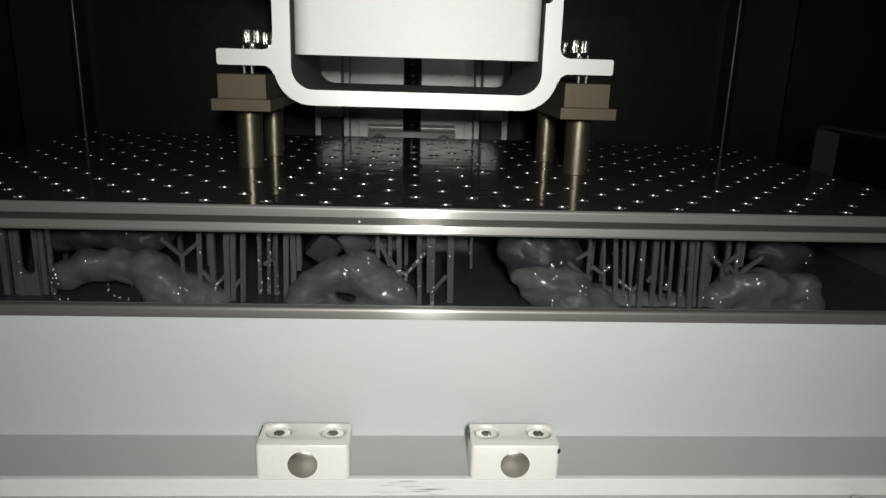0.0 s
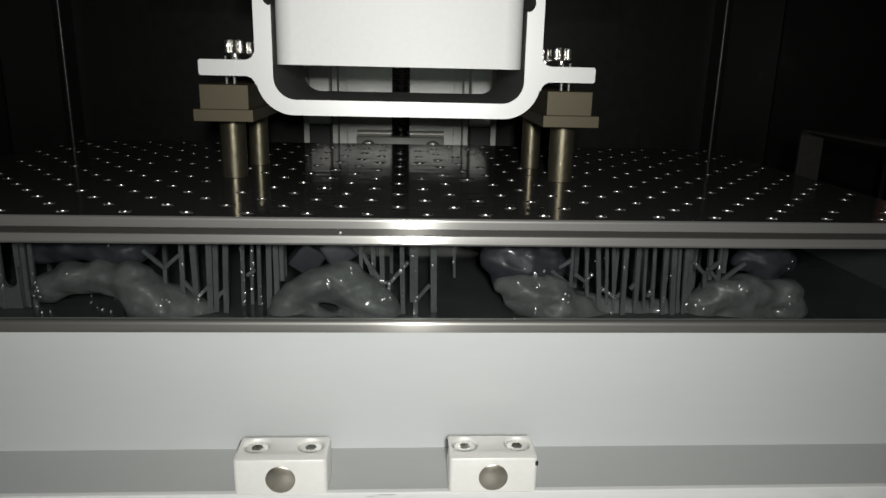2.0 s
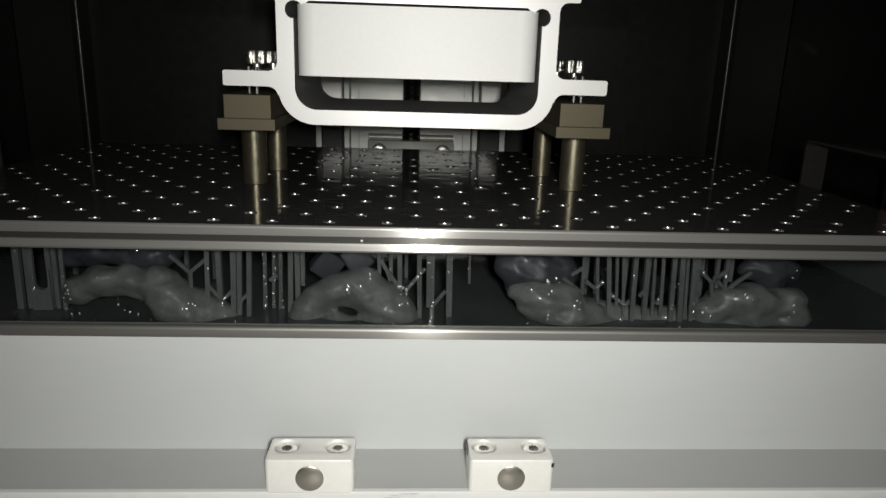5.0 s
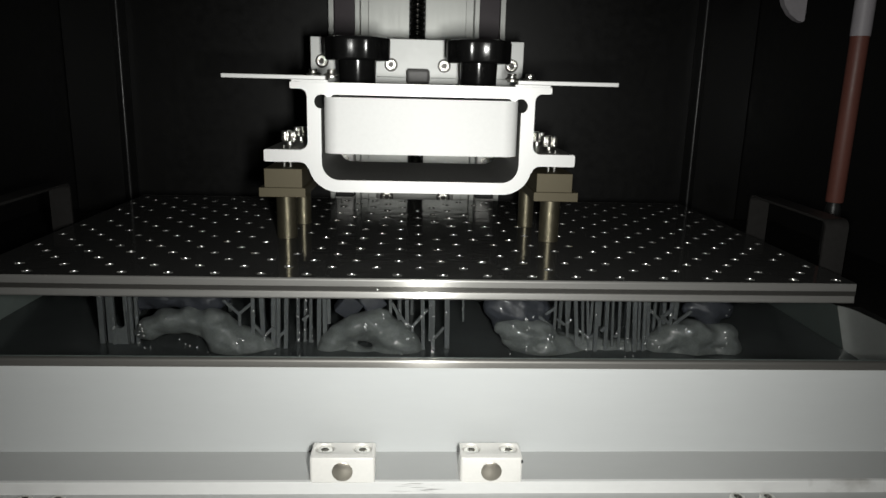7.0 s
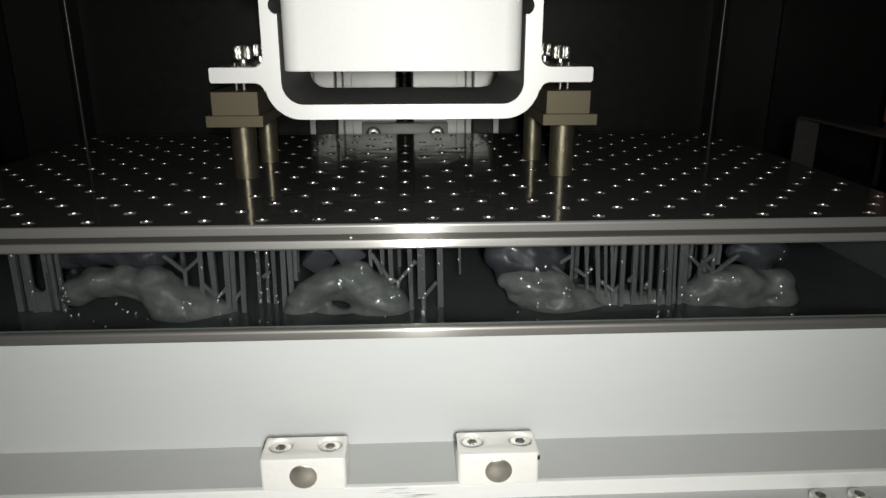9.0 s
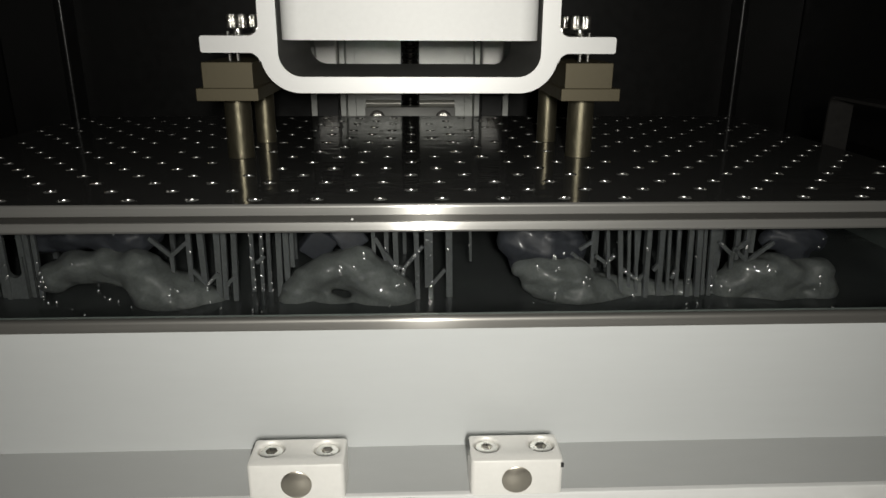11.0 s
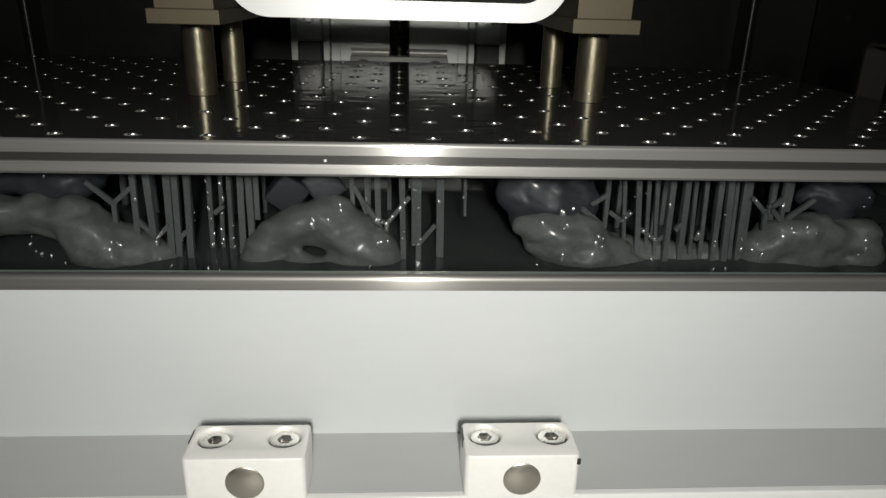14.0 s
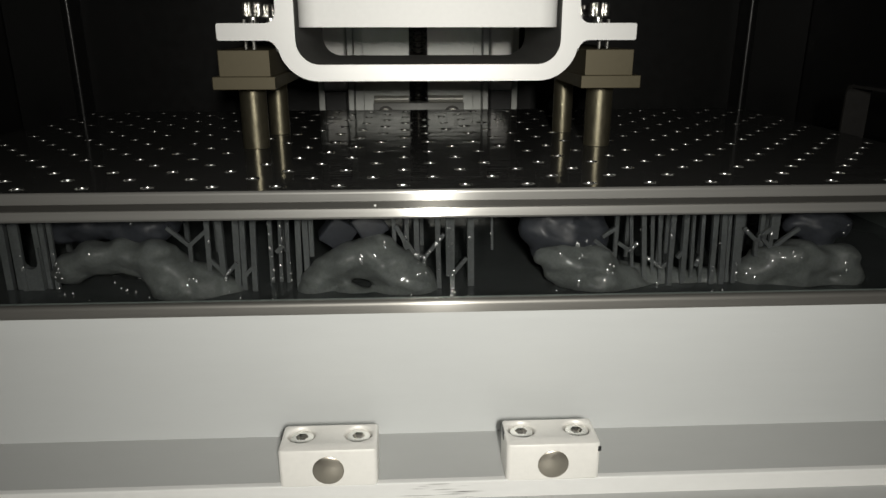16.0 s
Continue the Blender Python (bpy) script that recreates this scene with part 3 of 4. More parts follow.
# ---- hanger frame, beam, brass mounts ----
BX, BY0, BY1 = 0.0026, 0.2105, 0.3480
hanger = thing("hanger_frame", "machined aluminium hanger frame with side feet, holding the build plate", "bracket", at=(BX, 0.28, 0.113))
right = [(0.0, 0.1130)] + arc(0.0662, 0.1365, 0.0234, -90, -12, 10) + [(0.0896, 0.1320)] + arc(0.0960, 0.1302, 0.0064, 180, 90, 5) + [(0.1233, 0.1366), (0.1243, 0.1376), (0.1243, 0.1453), (0.1233, 0.1463)] + arc(0.0960, 0.1527, 0.0064, 270, 180, 5) + [(0.0896, 0.1885)] + arc(0.0949, 0.1885, 0.0051, 180, 90, 4) + [(0.1018, 0.1936), (0.1027, 0.1945), (0.1027, 0.1981), (0.1020, 0.1988), (0.0, 0.1988)]
outer = [(BX + x, z) for x, z in right[1:-1]] + [(BX - x, z) for x, z in reversed(right[1:-1])]
inner_r = arc(0.0650, 0.1365, 0.0138, -90, 0, 8) + [(0.0788, 0.1790)] + arc(0.0784, 0.1840, 0.0056, -70, 160, 10) + [(0.0690, 0.1896)]
inner = [(BX + x, z) for x, z in inner_r] + [(BX - x, z) for x, z in reversed(inner_r)]
def shade_flanks(ob):
    """Faces along y keep the bright aluminium; all others get a darker copy, their shade put in as colour."""
    ob.data.materials.append(M_ALU_SHADE)
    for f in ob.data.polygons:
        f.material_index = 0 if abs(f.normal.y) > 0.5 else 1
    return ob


shade_flanks(part("frame", extrude_y(outer, BY0, BY1, inner), M_ALU, hanger, smooth=35))
FT = 0.1463  # top of the feet
for sx in (-1, 1):
    for x, y in ((0.1094, 0.2445), (0.1085, 0.2980)):
        px = BX + sx * x
        part("neck", lathe([(0.0034, -0.004), (0.0034, 0.0004), (0.0030, 0.0008), (0.0030, 0.0040)], 16, Matrix.Translation((px, y, FT))), M_CHROME, hanger, smooth=40)
        part("knurled_head", lathe([(0.0050, 0.0036), (0.0067, 0.0042), (0.0069, 0.0050), (0.0069, 0.0112), (0.0064, 0.0124), (0.0046, 0.0128), (0.0026, 0.0128), (0.0024, 0.0112), (0.0005, 0.0112)], 72, Matrix.Translation((px, y, FT)), lobes=(18, 0.09)), M_BOLT, hanger, "knurled bright cap screw", smooth=30)
    for x in (0.1108, 0.1058):
        part("stud", rod((BX + sx * x, 0.225, 0.124), (BX + sx * x, 0.225, FT + 0.0022), 0.0011, 10), M_CHROME, hanger)


def wing(sx):
    x0, x1 = BX + sx * 0.0735, BX + sx * 0.1520
    t = thing("sensor_arm_plate", "thin flat aluminium arm plate screwed on the hanger frame", "plate", "arm plates", at=((x0 + x1) / 2, 0.21, 0.1990))
    shade_flanks(part("plate", box(min(x0, x1), max(x0, x1), 0.1985, 0.2200, 0.2005, 0.2038, 0.0006), M_ALU, t))
    part("spacer", box(min(x0, x0 + sx * 0.028), max(x0, x0 + sx * 0.028), 0.2115, 0.2200, 0.1989, 0.2005), M_ALU, t)
    for x in (0.0700, 0.0840):
        cap_screw("screw", t, (BX + sx * x, 0.2090, 0.2056), 0.0036, 0.0032, "z", M_BOLT)
        part("washer", lathe([(0.0053, 0.2039), (0.0055, 0.2046), (0.0049, 0.2056)], 16, Matrix.Translation((BX + sx * x, 0.2090, 0))), M_BOLT, t, smooth=40)


wing(-1)
wing(1)


def knob(x):
    t = thing("star_knob", "glossy black plastic star knob standing on the hanger frame", "knob", "star knobs", at=(x, 0.276, 0.1988))
    m = Matrix.Translation((x, 0.276, 0.1989))
    part("stem", lathe([(0.0154, 0.0), (0.0156, 0.0010), (0.0164, 0.0200)], 28, m), M_KNOB, t, smooth=40)
    part("head", lathe([(0.0262, 0.0186), (0.0276, 0.0193), (0.0280, 0.0204), (0.0282, 0.0348), (0.0282, 0.0357), (0.0274, 0.0374), (0.0240, 0.0382), (0.0128, 0.0386), (0.004, 0.0388)], 56, m, lobes=(6, 0.10)), M_KNOB, t, smooth=45)


knob(-0.0525)
knob(0.0525)

beam = thing("lift_beam", "broad matt silver cantilever beam through the hanger frame", "beam", at=(0.0026, 0.29, 0.144))
plan = []
XL, XR, YF, YB, RB = -0.0747, 0.0799, 0.2075, 0.3735, 0.0117
for cx, cy, a0 in ((XR - RB, YF + RB, -90),):
    plan += [(cx + RB * math.cos(radians(a)), cy + RB * math.sin(radians(a))) for a in range(-90, 1, 9)]
plan += [(XR, YB), (XL, YB)]
plan += [(XL + RB + RB * math.cos(radians(a)), YF + RB + RB * math.sin(radians(a))) for a in range(180, 271, 9)]
bm = bmesh.new()
lo = [bm.verts.new((x, y, 0.1440)) for x, y in plan]
hi = [bm.verts.new((x, y, 0.1878)) for x, y in plan]
for k in range(len(plan)):
    j = (k + 1) % len(plan)
    bm.faces.new((lo[k], lo[j], hi[j], hi[k]))
bot, top = bm.faces.new(lo[::-1]), bm.faces.new(hi)
bmesh.ops.bevel(bm, geom=list(bot.edges) + list(top.edges), offset=0.0008, segments=2, affect="EDGES")
part("body", bm, M_BEAM, beam, smooth=40)


def brass_mount(x0, x1, f0, f1, px, qx):
    t = thing("brass_mount", "dull brass mounting bar on two round brass posts", "mount", "brass mounts", at=((x0 + x1) / 2, 0.28, ZP))
    part("upper_bar", box(x0, x1, 0.2090, 0.3500, 0.1160, 0.1312, 0.0004), M_BRASS, t)
    part("flange", box(f0, f1, 0.2085, 0.3520, 0.1085, 0.1160, 0.0004), M_BRASS, t)
    for x, y, r in ((px, 0.2430, 0.0086), (qx, 0.3050, 0.0072)):
        part("post", lathe([(r, ZP + 0.0002), (r, 0.1080), (r * 0.9, 0.1086)], 28, Matrix.Translation((x, y, 0))), M_POST, t, "round polished brass post", smooth=40)


brass_mount(-0.1218, -0.0918, -0.1262, -0.0893, -0.1105, -0.1060)
brass_mount(0.0967, 0.1259, 0.0947, 0.1311, 0.1155, 0.1050)

# ---- lift column behind ----
CX, CYF = 0.001, 0.632
column = thing("lift_column", "light grey vertical lift column with lead screw and guide rails", "lift column", at=(CX, 0.65, -0.1))
Z0, Z1 = -0.12, 0.88
for s in (-1, 1):
    def strip(name, a, b, y0, y1, material, label=""):
        lo, hi = sorted((CX + s * a, CX + s * b))
        return part(name, box(lo, hi, y0, y1, Z0, Z1, 0.0005), material, column, label)
    strip("face_plate", 0.0108, 0.0655, CYF, CYF + 0.006, M_COLUMN)
    strip("recess", 0.0656, 0.0764, CYF + 0.012, CYF + 0.016, M_COLUMN)
    strip("side_strip", 0.0765, 0.0832, CYF - 0.006, CYF + 0.012, M_COLUMN)
    strip("side_strip", 0.1110, 0.1182, CYF - 0.006, CYF + 0.012, M_COLUMN)
    strip("cover_strip", 0.0834, 0.1108, CYF + 0.001, CYF + 0.004, M_DARKRAIL, "dark purplish cover strip")
part("back_channel", box(CX - 0.1185, CX + 0.1185, CYF + 0.0165, CYF + 0.034, Z0, Z1), M_BLACK, column)
screw_bm = bmesh.new()
prof, z = [], Z0
while z < 0.80:  # rounded threads
    prof += [(0.0081 + 0.0020 * math.sin(radians(k)), z + 0.0030 * (1 - math.cos(radians(k)))) for k in range(0, 181, 30)]
    z += 0.0070
lathe(prof, 20, Matrix.Translation((CX, CYF + 0.006, 0)), screw_bm)
part("lead_screw", screw_bm, surface("oiled_black_screw", (0.16, 0.155, 0.14), 0.17, 1.0, 0.15, 100, rough_var=0.03), column, "black oiled threaded lead screw", smooth=20)
for s in (-1, 1):
    xc = CX + s * 0.0970
    part("linear_block", box(xc - 0.0130, xc + 0.0130, CYF - 0.018, CYF + 0.001, 0.0722, 0.1600, 0.002, 3), M_RAIL, column, "satin steel linear bearing block")
    part("end_seal", box(xc - 0.0126, xc + 0.0126, CYF - 0.0172, CYF + 0.001, 0.0445, 0.0720, 0.001), M_BLACK, column, "black rubber end seal")
    part("seal_plate", box(xc - 0.0130, xc + 0.0130, CYF - 0.0178, CYF + 0.001, 0.0415, 0.0442, 0.0006), M_RAIL, column)
    cap_screw("screw", column, (xc, CYF - 0.0184, 0.0965), 0.0060, 0.0016, "-y", M_BOLT)
part("bearing_block", box(CX - 0.0530, CX + 0.0530, CYF - 0.022, CYF - 0.0005, 0.016, 0.0585, 0.0012, 2), surface("grey_bearing_casting", (0.40, 0.40, 0.38), 0.5, 0.1, 0.06, 60), column, "grey lower bearing block", smooth=40)
M_BAR = surface("bright_turned_bar", (0.86, 0.84, 0.76), 0.35, 0.3, 0.05, 80)
for a, b in ((-0.0520, -0.0112), (0.0112, 0.0520)):
    part("top_bar", rod((CX + a, CYF - 0.0180, 0.0625), (CX + b, CYF - 0.0180, 0.0625), 0.0040, 16), M_BAR, column, "bright round bar on the bearing block", smooth=50)
for x in (-0.0391, 0.0391):
    # Dark disc on the flat face, painted in place of a counterbore's shade.
    part("counterbore", lathe([(0.0094, 0.0), (0.0094, 0.0004), (0.0086, 0.0006)], 28, Matrix.Translation((CX + x, CYF - 0.0220, 0.0458)) @ Matrix.Rotation(radians(90), 4, "X")), M_RECESS_DARK, column, "dark disc painted as the shade of a counterbore")
    cap_screw("screw", column, (CX + x, CYF - 0.0235, 0.0458), 0.0068, 0.0022, "-y", M_BOLT)

carriage = thing("lift_carriage", "light grey carriage plate with four screws behind the black knobs", "carriage", at=(0, 0.38, 0.198))
part("plate", box(-0.1063, 0.1066, 0.3740, 0.3840, 0.1985, 0.2424, 0.0006), M_CARRIAGE, carriage)
part("arm", box(-0.080, 0.081, 0.3840, CYF - 0.019, 0.1745, 0.2400, 0.0006), M_CARRIAGE, carriage)
part("lower_bar", box(-0.1063, 0.1066, 0.3670, 0.3740, 0.1989, 0.2055, 0.0006), M_CARRIAGE, carriage)
part("stop", box(-0.0110, 0.0120, 0.3560, 0.3738, 0.1990, 0.2135, 0.003, 3), surface("grey_stop", (0.16, 0.155, 0.15), 0.5), carriage, "small dark grey stop block")
for x, z in ((-0.0265, 0.2171), (0.0267, 0.2173), (-0.0950, 0.2191), (0.0946, 0.2190)):
    # Flat dark ring behind each screw: recess shade put in by colour.
    part("counterbore", lathe([(0.0066, 0.0), (0.0066, 0.0004), (0.0060, 0.0005)], 24, Matrix.Translation((x, 0.3740, z)) @ Matrix.Rotation(radians(90), 4, "X")), M_RECESS_DARK, carriage, "dark disc painted as the shade of a counterbore")
    cap_screw("screw", carriage, (x, 0.3728, z), 0.0052, 0.0022, "-y", M_BOLT)

# ---- tube and hose at the side ----
tube = thing("level_tube", "upright red-brown tube with grey sleeve beside the plate", "tube", at=(0.4240, 0.33, 0.050))
TX, TY = 0.4240, 0.3315
part("pipe", lathe([(0.0079, 0.0930), (0.0084, 0.0945), (0.0084, 0.254)], 24, Matrix.Translation((TX, TY, 0))), M_COPPER, tube, smooth=40)
part("sleeve", lathe([(0.0088, 0.254), (0.0091, 0.256), (0.0091, 0.70)], 24, Matrix.Translation((TX, TY, 0))), M_GREYTUBE, tube, "pale grey sleeve", smooth=40)
part("connector", lathe([(0.0078, 0.0374), (0.0078, 0.0865), (0.0060, 0.0930)], 16, Matrix.Translation((TX, TY, 0))), M_BLACK, tube, "black connector", smooth=40)
part("clip", box(TX + 0.006, CAB_R, TY - 0.006, TY + 0.006, 0.30, 0.315), M_BLACK, tube)

nozzle = thing("wiper_nozzle", "small grey plastic nozzle tip on a black wall arm", "nozzle", at=(0.405, 0.416, 0.28))
tip = [(0.3820, 0.3540), (0.3840, 0.3020), (0.3880, 0.2900), (0.3950, 0.2808), (0.4035, 0.2750), (0.4095, 0.2730), (0.4115, 0.2750), (0.4120, 0.3540)]
part("tip", extrude_y(tip, 0.412, 0.421), M_GREYTUBE, nozzle, smooth=30)
part("arm", box(0.386, CAB_R, 0.411, 0.422, 0.354, 0.367, 0.001), M_BLACK, nozzle)

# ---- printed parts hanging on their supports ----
# Darker print resin for the upper lobes: the plate's shade put in as colour.
M_PRINT_SHADE = wet_resin("shaded_bluish_wet_resin", (0.027, 0.030, 0.036), 0.5)
M_PRINT_SHADE.node_tree.nodes["Principled BSDF"].inputs["Coat Weight"].default_value = 0.15


# Drops of near-metal colour, so bright that they put in the wet resin's glints.
M_DROP, drop_tree, drop_shader = nodes_of("mirror_glint_drop")
drop_shader.inputs["Base Color"].default_value = (0.9, 0.92, 0.92, 1)
drop_shader.inputs["Roughness"].default_value = 0.26
drop_shader.inputs["Metallic"].default_value = 0.85
DROPS = []  # places of clinging drops, with their radius


Y = 0.155


def lump(parent, strands, seed, cell=0.00125, name="body", material=None):
    """One soft body: tapering strands of (x, y, z, radius) knots blended into each other, folded and roughened, meshed cell by cell."""
    segs = [(p, q) for strand in strands for p, q in zip(strand, strand[1:])]
    knots = np.array([k for s in strands for k in s])
    lo, hi = knots[:, :3].min(0) - 0.018, knots[:, :3].max(0) + 0.018
    lo[2] = max(lo[2], RES - 0.020)
    dims = np.ceil((hi - lo) / cell).astype(int)
    gx, gy, gz = (lo[a] + cell * np.arange(dims[a]) for a in range(3))
    X, YY, Z = np.meshgrid(gx, gy, gz, indexing="ij")
    total = np.zeros(X.shape)
    for p, q in segs:
        a, b = np.array(p[:3]), np.array(q[:3])
        d = b - a
        t = np.clip(((X - a[0]) * d[0] + (YY - a[1]) * d[1] + (Z - a[2]) * d[2]) / (d @ d), 0, 1)
        dist = np.sqrt((X - a[0] - t * d[0]) ** 2 + (YY - a[1] - t * d[1]) ** 2 + (Z - a[2] - t * d[2]) ** 2) - (p[3] + t * (q[3] - p[3]))
        total += np.exp(-dist / 0.0022)
    field = -0.0022 * np.log(total + 1e-30)
    o = seed * 1.7
    field += 0.0011 * np.sin(X * 170 + Z * 120 + o + 1.8 * np.sin(Z * 160 - X * 90 + o)) * np.sin(Z * 230 + YY * 150 + X * 60 + o * 2) + 0.0004 * np.sin(X * 420 + o + 2.2 * np.sin(Z * 310 + o)) * np.sin(Z * 470 + YY * 260 + o * 2) + 0.00025 * np.sin(X * 730 + Z * 510 + o) * np.sin(YY * 640 - Z * 690)
    inside = field < 0
    corner = [inside[i:dims[0] - 1 + i, j:dims[1] - 1 + j, k:dims[2] - 1 + k] for i in (0, 1) for j in (0, 1) for k in (0, 1)]
    count = sum(c.astype(int) for c in corner)
    cells = np.argwhere((count > 0) & (count < 8))
    index = -np.ones(count.shape, int)
    index[tuple(cells.T)] = np.arange(len(cells))
    places = np.zeros((len(cells), 3))
    weight = np.zeros(len(cells))
    for axis in range(3):
        for u in (0, 1):
            for w in (0, 1):
                s0 = np.insert(np.array([u, w]), axis, 0)
                s1 = np.insert(np.array([u, w]), axis, 1)
                f0, f1 = field[tuple((cells + s0).T)], field[tuple((cells + s1).T)]
                cross = (f0 < 0) != (f1 < 0)
                t = np.where(cross, f0 / np.where(cross, f0 - f1, 1), 0)
                places += np.where(cross[:, None], cells + s0 + t[:, None] * (s1 - s0), 0)
                weight += cross
    places = lo + cell * places / weight[:, None]
    faces = []
    for axis in range(3):
        u, w = [a for a in range(3) if a != axis]
        step = np.eye(3, dtype=int)
        flip = np.argwhere(np.diff(inside.astype(int), axis=axis) != 0)
        for c in flip:
            if c[u] < 1 or c[w] < 1 or c[u] >= dims[u] - 1 or c[w] >= dims[w] - 1:
                continue
            quad = [index[tuple(c - step[u] - step[w])], index[tuple(c - step[w])], index[tuple(c)], index[tuple(c - step[u])]]
            if min(quad) >= 0:
                faces.append(quad)
    me = bpy.data.meshes.new(name)
    me.from_pydata(places.tolist(), [], faces)
    bm = bmesh.new()
    bm.from_mesh(me)
    bpy.data.meshes.remove(me)
    for _ in range(2):
        bmesh.ops.smooth_vert(bm, verts=bm.verts, factor=0.5, use_axis_x=True, use_axis_y=True, use_axis_z=True)
    bm.normal_update()
    dice = random.Random(seed)
    facing = [v.co.copy() for v in bm.verts if abs(v.normal.y) > 0.35 and v.co.y < knots[:, 1].mean() and v.co.z > RES + 0.002]
    for _ in range(4 if name == "body" else 2):
        c = dice.choice(facing)
        group = sorted(facing, key=lambda p: (p - c).length_squared)[:60]
        for p in dice.sample(group, dice.choice((1, 2, 3, 4))):
            DROPS.append((p, dice.uniform(0.0004, 0.0009)))
    return part(name, bm, material or M_PRINT, parent, smooth=180)


def support(parent, x, x2, y, z_low, r=0.0013, top=None):
    """A slender flat-sided upright from the plate's underside at x down to z_low at x2."""
    z_top = top or ZP - 0.0062
    if y < 0.17:
        for _ in range(random.choice((0, 0, 1, 2))):
            DROPS.append((Vector((x, y - r, random.uniform(max(z_low, RES), 0.040))), random.uniform(0.0003, 0.0007)))
    part("support", rod((x2, y, z_low), (x, y, z_top), r * 1.3, 4, r * random.uniform(1.25, 1.55), turn=radians(45 + random.uniform(-5, 5))), M_SUPPORT, parent)


def brace(parent, a, b, r=0.0012):
    part("support_brace", rod(a, b, r * 1.25, 4, turn=radians(45)), M_SUPPORT, parent)


def printed(name_label, at):
    return thing("printed_part", name_label, "printed part", "printed parts", at=at)


rnd = random.Random(4)

pa = printed("wet grey resin print like a low arch on supports", (-0.165, Y, 0.02))
lump(pa, [[(-0.2070, Y + 0.002, 0.0125, 0.0050), (-0.199, Y, 0.0165, 0.0075), (-0.186, Y, 0.0222, 0.0088), (-0.168, Y, 0.0230, 0.0086), (-0.151, Y - 0.002, 0.0210, 0.0104), (-0.143, Y - 0.004, 0.0135, 0.0120), (-0.136, Y - 0.005, 0.0045, 0.0130), (-0.127, Y - 0.005, -0.0070, 0.0125)], [(-0.142, Y - 0.003, 0.0110, 0.0110), (-0.124, Y - 0.002, 0.0035, 0.0105), (-0.108, Y - 0.001, -0.0030, 0.0090)], [(-0.198, Y - 0.006, 0.0205, 0.0035), (-0.184, Y - 0.0085, 0.0255, 0.0038), (-0.168, Y - 0.0085, 0.0262, 0.0036)], [(-0.152, Y - 0.008, 0.027, 0.004), (-0.144, Y - 0.012, 0.019, 0.0045), (-0.135, Y - 0.013, 0.010, 0.004)]], 1)
lump(pa, [[(-0.208, Y + 0.012, 0.034, 0.006), (-0.190, Y + 0.010, 0.039, 0.009), (-0.176, Y + 0.012, 0.043, 0.011), (-0.160, Y + 0.010, 0.038, 0.010), (-0.147, Y + 0.010, 0.041, 0.009)], [(-0.170, Y + 0.006, 0.033, 0.006), (-0.152, Y + 0.006, 0.034, 0.006)]], 5, name="upper_body", material=M_PRINT_SHADE)
pb = printed("wet grey resin print like an arch with a gap", (-0.03, Y, 0.02))
lump(pb, [[(-0.058, Y - 0.006, 0.0145, 0.0032), (-0.046, Y - 0.009, 0.0215, 0.0036), (-0.034, Y - 0.0105, 0.0225, 0.0034)], [(-0.034, Y - 0.008, 0.027, 0.004), (-0.024, Y - 0.011, 0.019, 0.0045), (-0.013, Y - 0.011, 0.009, 0.004)], [(-0.0680, Y, -0.0010, 0.0055), (-0.0630, Y, 0.0085, 0.0062), (-0.053, Y, 0.0158, 0.0076), (-0.040, Y, 0.0192, 0.0098), (-0.029, Y - 0.001, 0.0212, 0.0104), (-0.018, Y - 0.003, 0.0140, 0.0110), (-0.008, Y - 0.004, 0.0050, 0.0100), (0.001, Y - 0.003, -0.004, 0.008)], [(-0.0665, Y - 0.002, 0.0000, 0.0080), (-0.0635, Y - 0.002, 0.0060, 0.0060), (-0.0545, Y, 0.0120, 0.0065)], [(-0.066, Y - 0.005, -0.0030, 0.0062), (-0.044, Y - 0.006, -0.0030, 0.0062), (-0.022, Y - 0.006, -0.0030, 0.0066), (-0.004, Y - 0.005, -0.0030, 0.0066)], [(-0.0215, Y - 0.001, 0.0140, 0.0075), (-0.0155, Y - 0.003, 0.0040, 0.0082)]], 2)
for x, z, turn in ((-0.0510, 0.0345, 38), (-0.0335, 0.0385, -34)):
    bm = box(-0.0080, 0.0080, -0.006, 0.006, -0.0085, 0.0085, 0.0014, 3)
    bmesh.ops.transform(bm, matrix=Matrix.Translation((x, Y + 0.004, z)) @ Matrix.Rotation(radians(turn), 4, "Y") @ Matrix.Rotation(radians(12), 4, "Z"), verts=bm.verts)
    part("upper_body", bm, M_PRINT_SHADE, pb, "squarish upper lobe, plate's shade painted in dark bluish", smooth=35)
pc = printed("wet grey resin print with a rounded blunt end", (0.08, Y, 0.02))
lump(pc, [[(0.0640, Y - 0.002, 0.0205, 0.0050), (0.078, Y - 0.005, 0.0190, 0.0075), (0.096, Y - 0.004, 0.0180, 0.0085)], [(0.0705, Y - 0.003, 0.0120, 0.0048), (0.083, Y - 0.005, 0.0105, 0.0076), (0.100, Y - 0.003, 0.0095, 0.0090), (0.114, Y - 0.002, 0.0040, 0.0085)], [(0.0785, Y - 0.003, 0.0035, 0.0050), (0.091, Y - 0.004, 0.0015, 0.0080), (0.112, Y - 0.003, -0.002, 0.0095), (0.130, Y - 0.002, -0.006, 0.009)], [(0.070, Y - 0.009, 0.0170, 0.0028), (0.083, Y - 0.0125, 0.0148, 0.0034), (0.096, Y - 0.0115, 0.0155, 0.0028)], [(0.086, Y - 0.012, 0.0065, 0.0026), (0.098, Y - 0.0125, 0.0050, 0.0032), (0.108, Y - 0.011, 0.0020, 0.0028)]], 3)
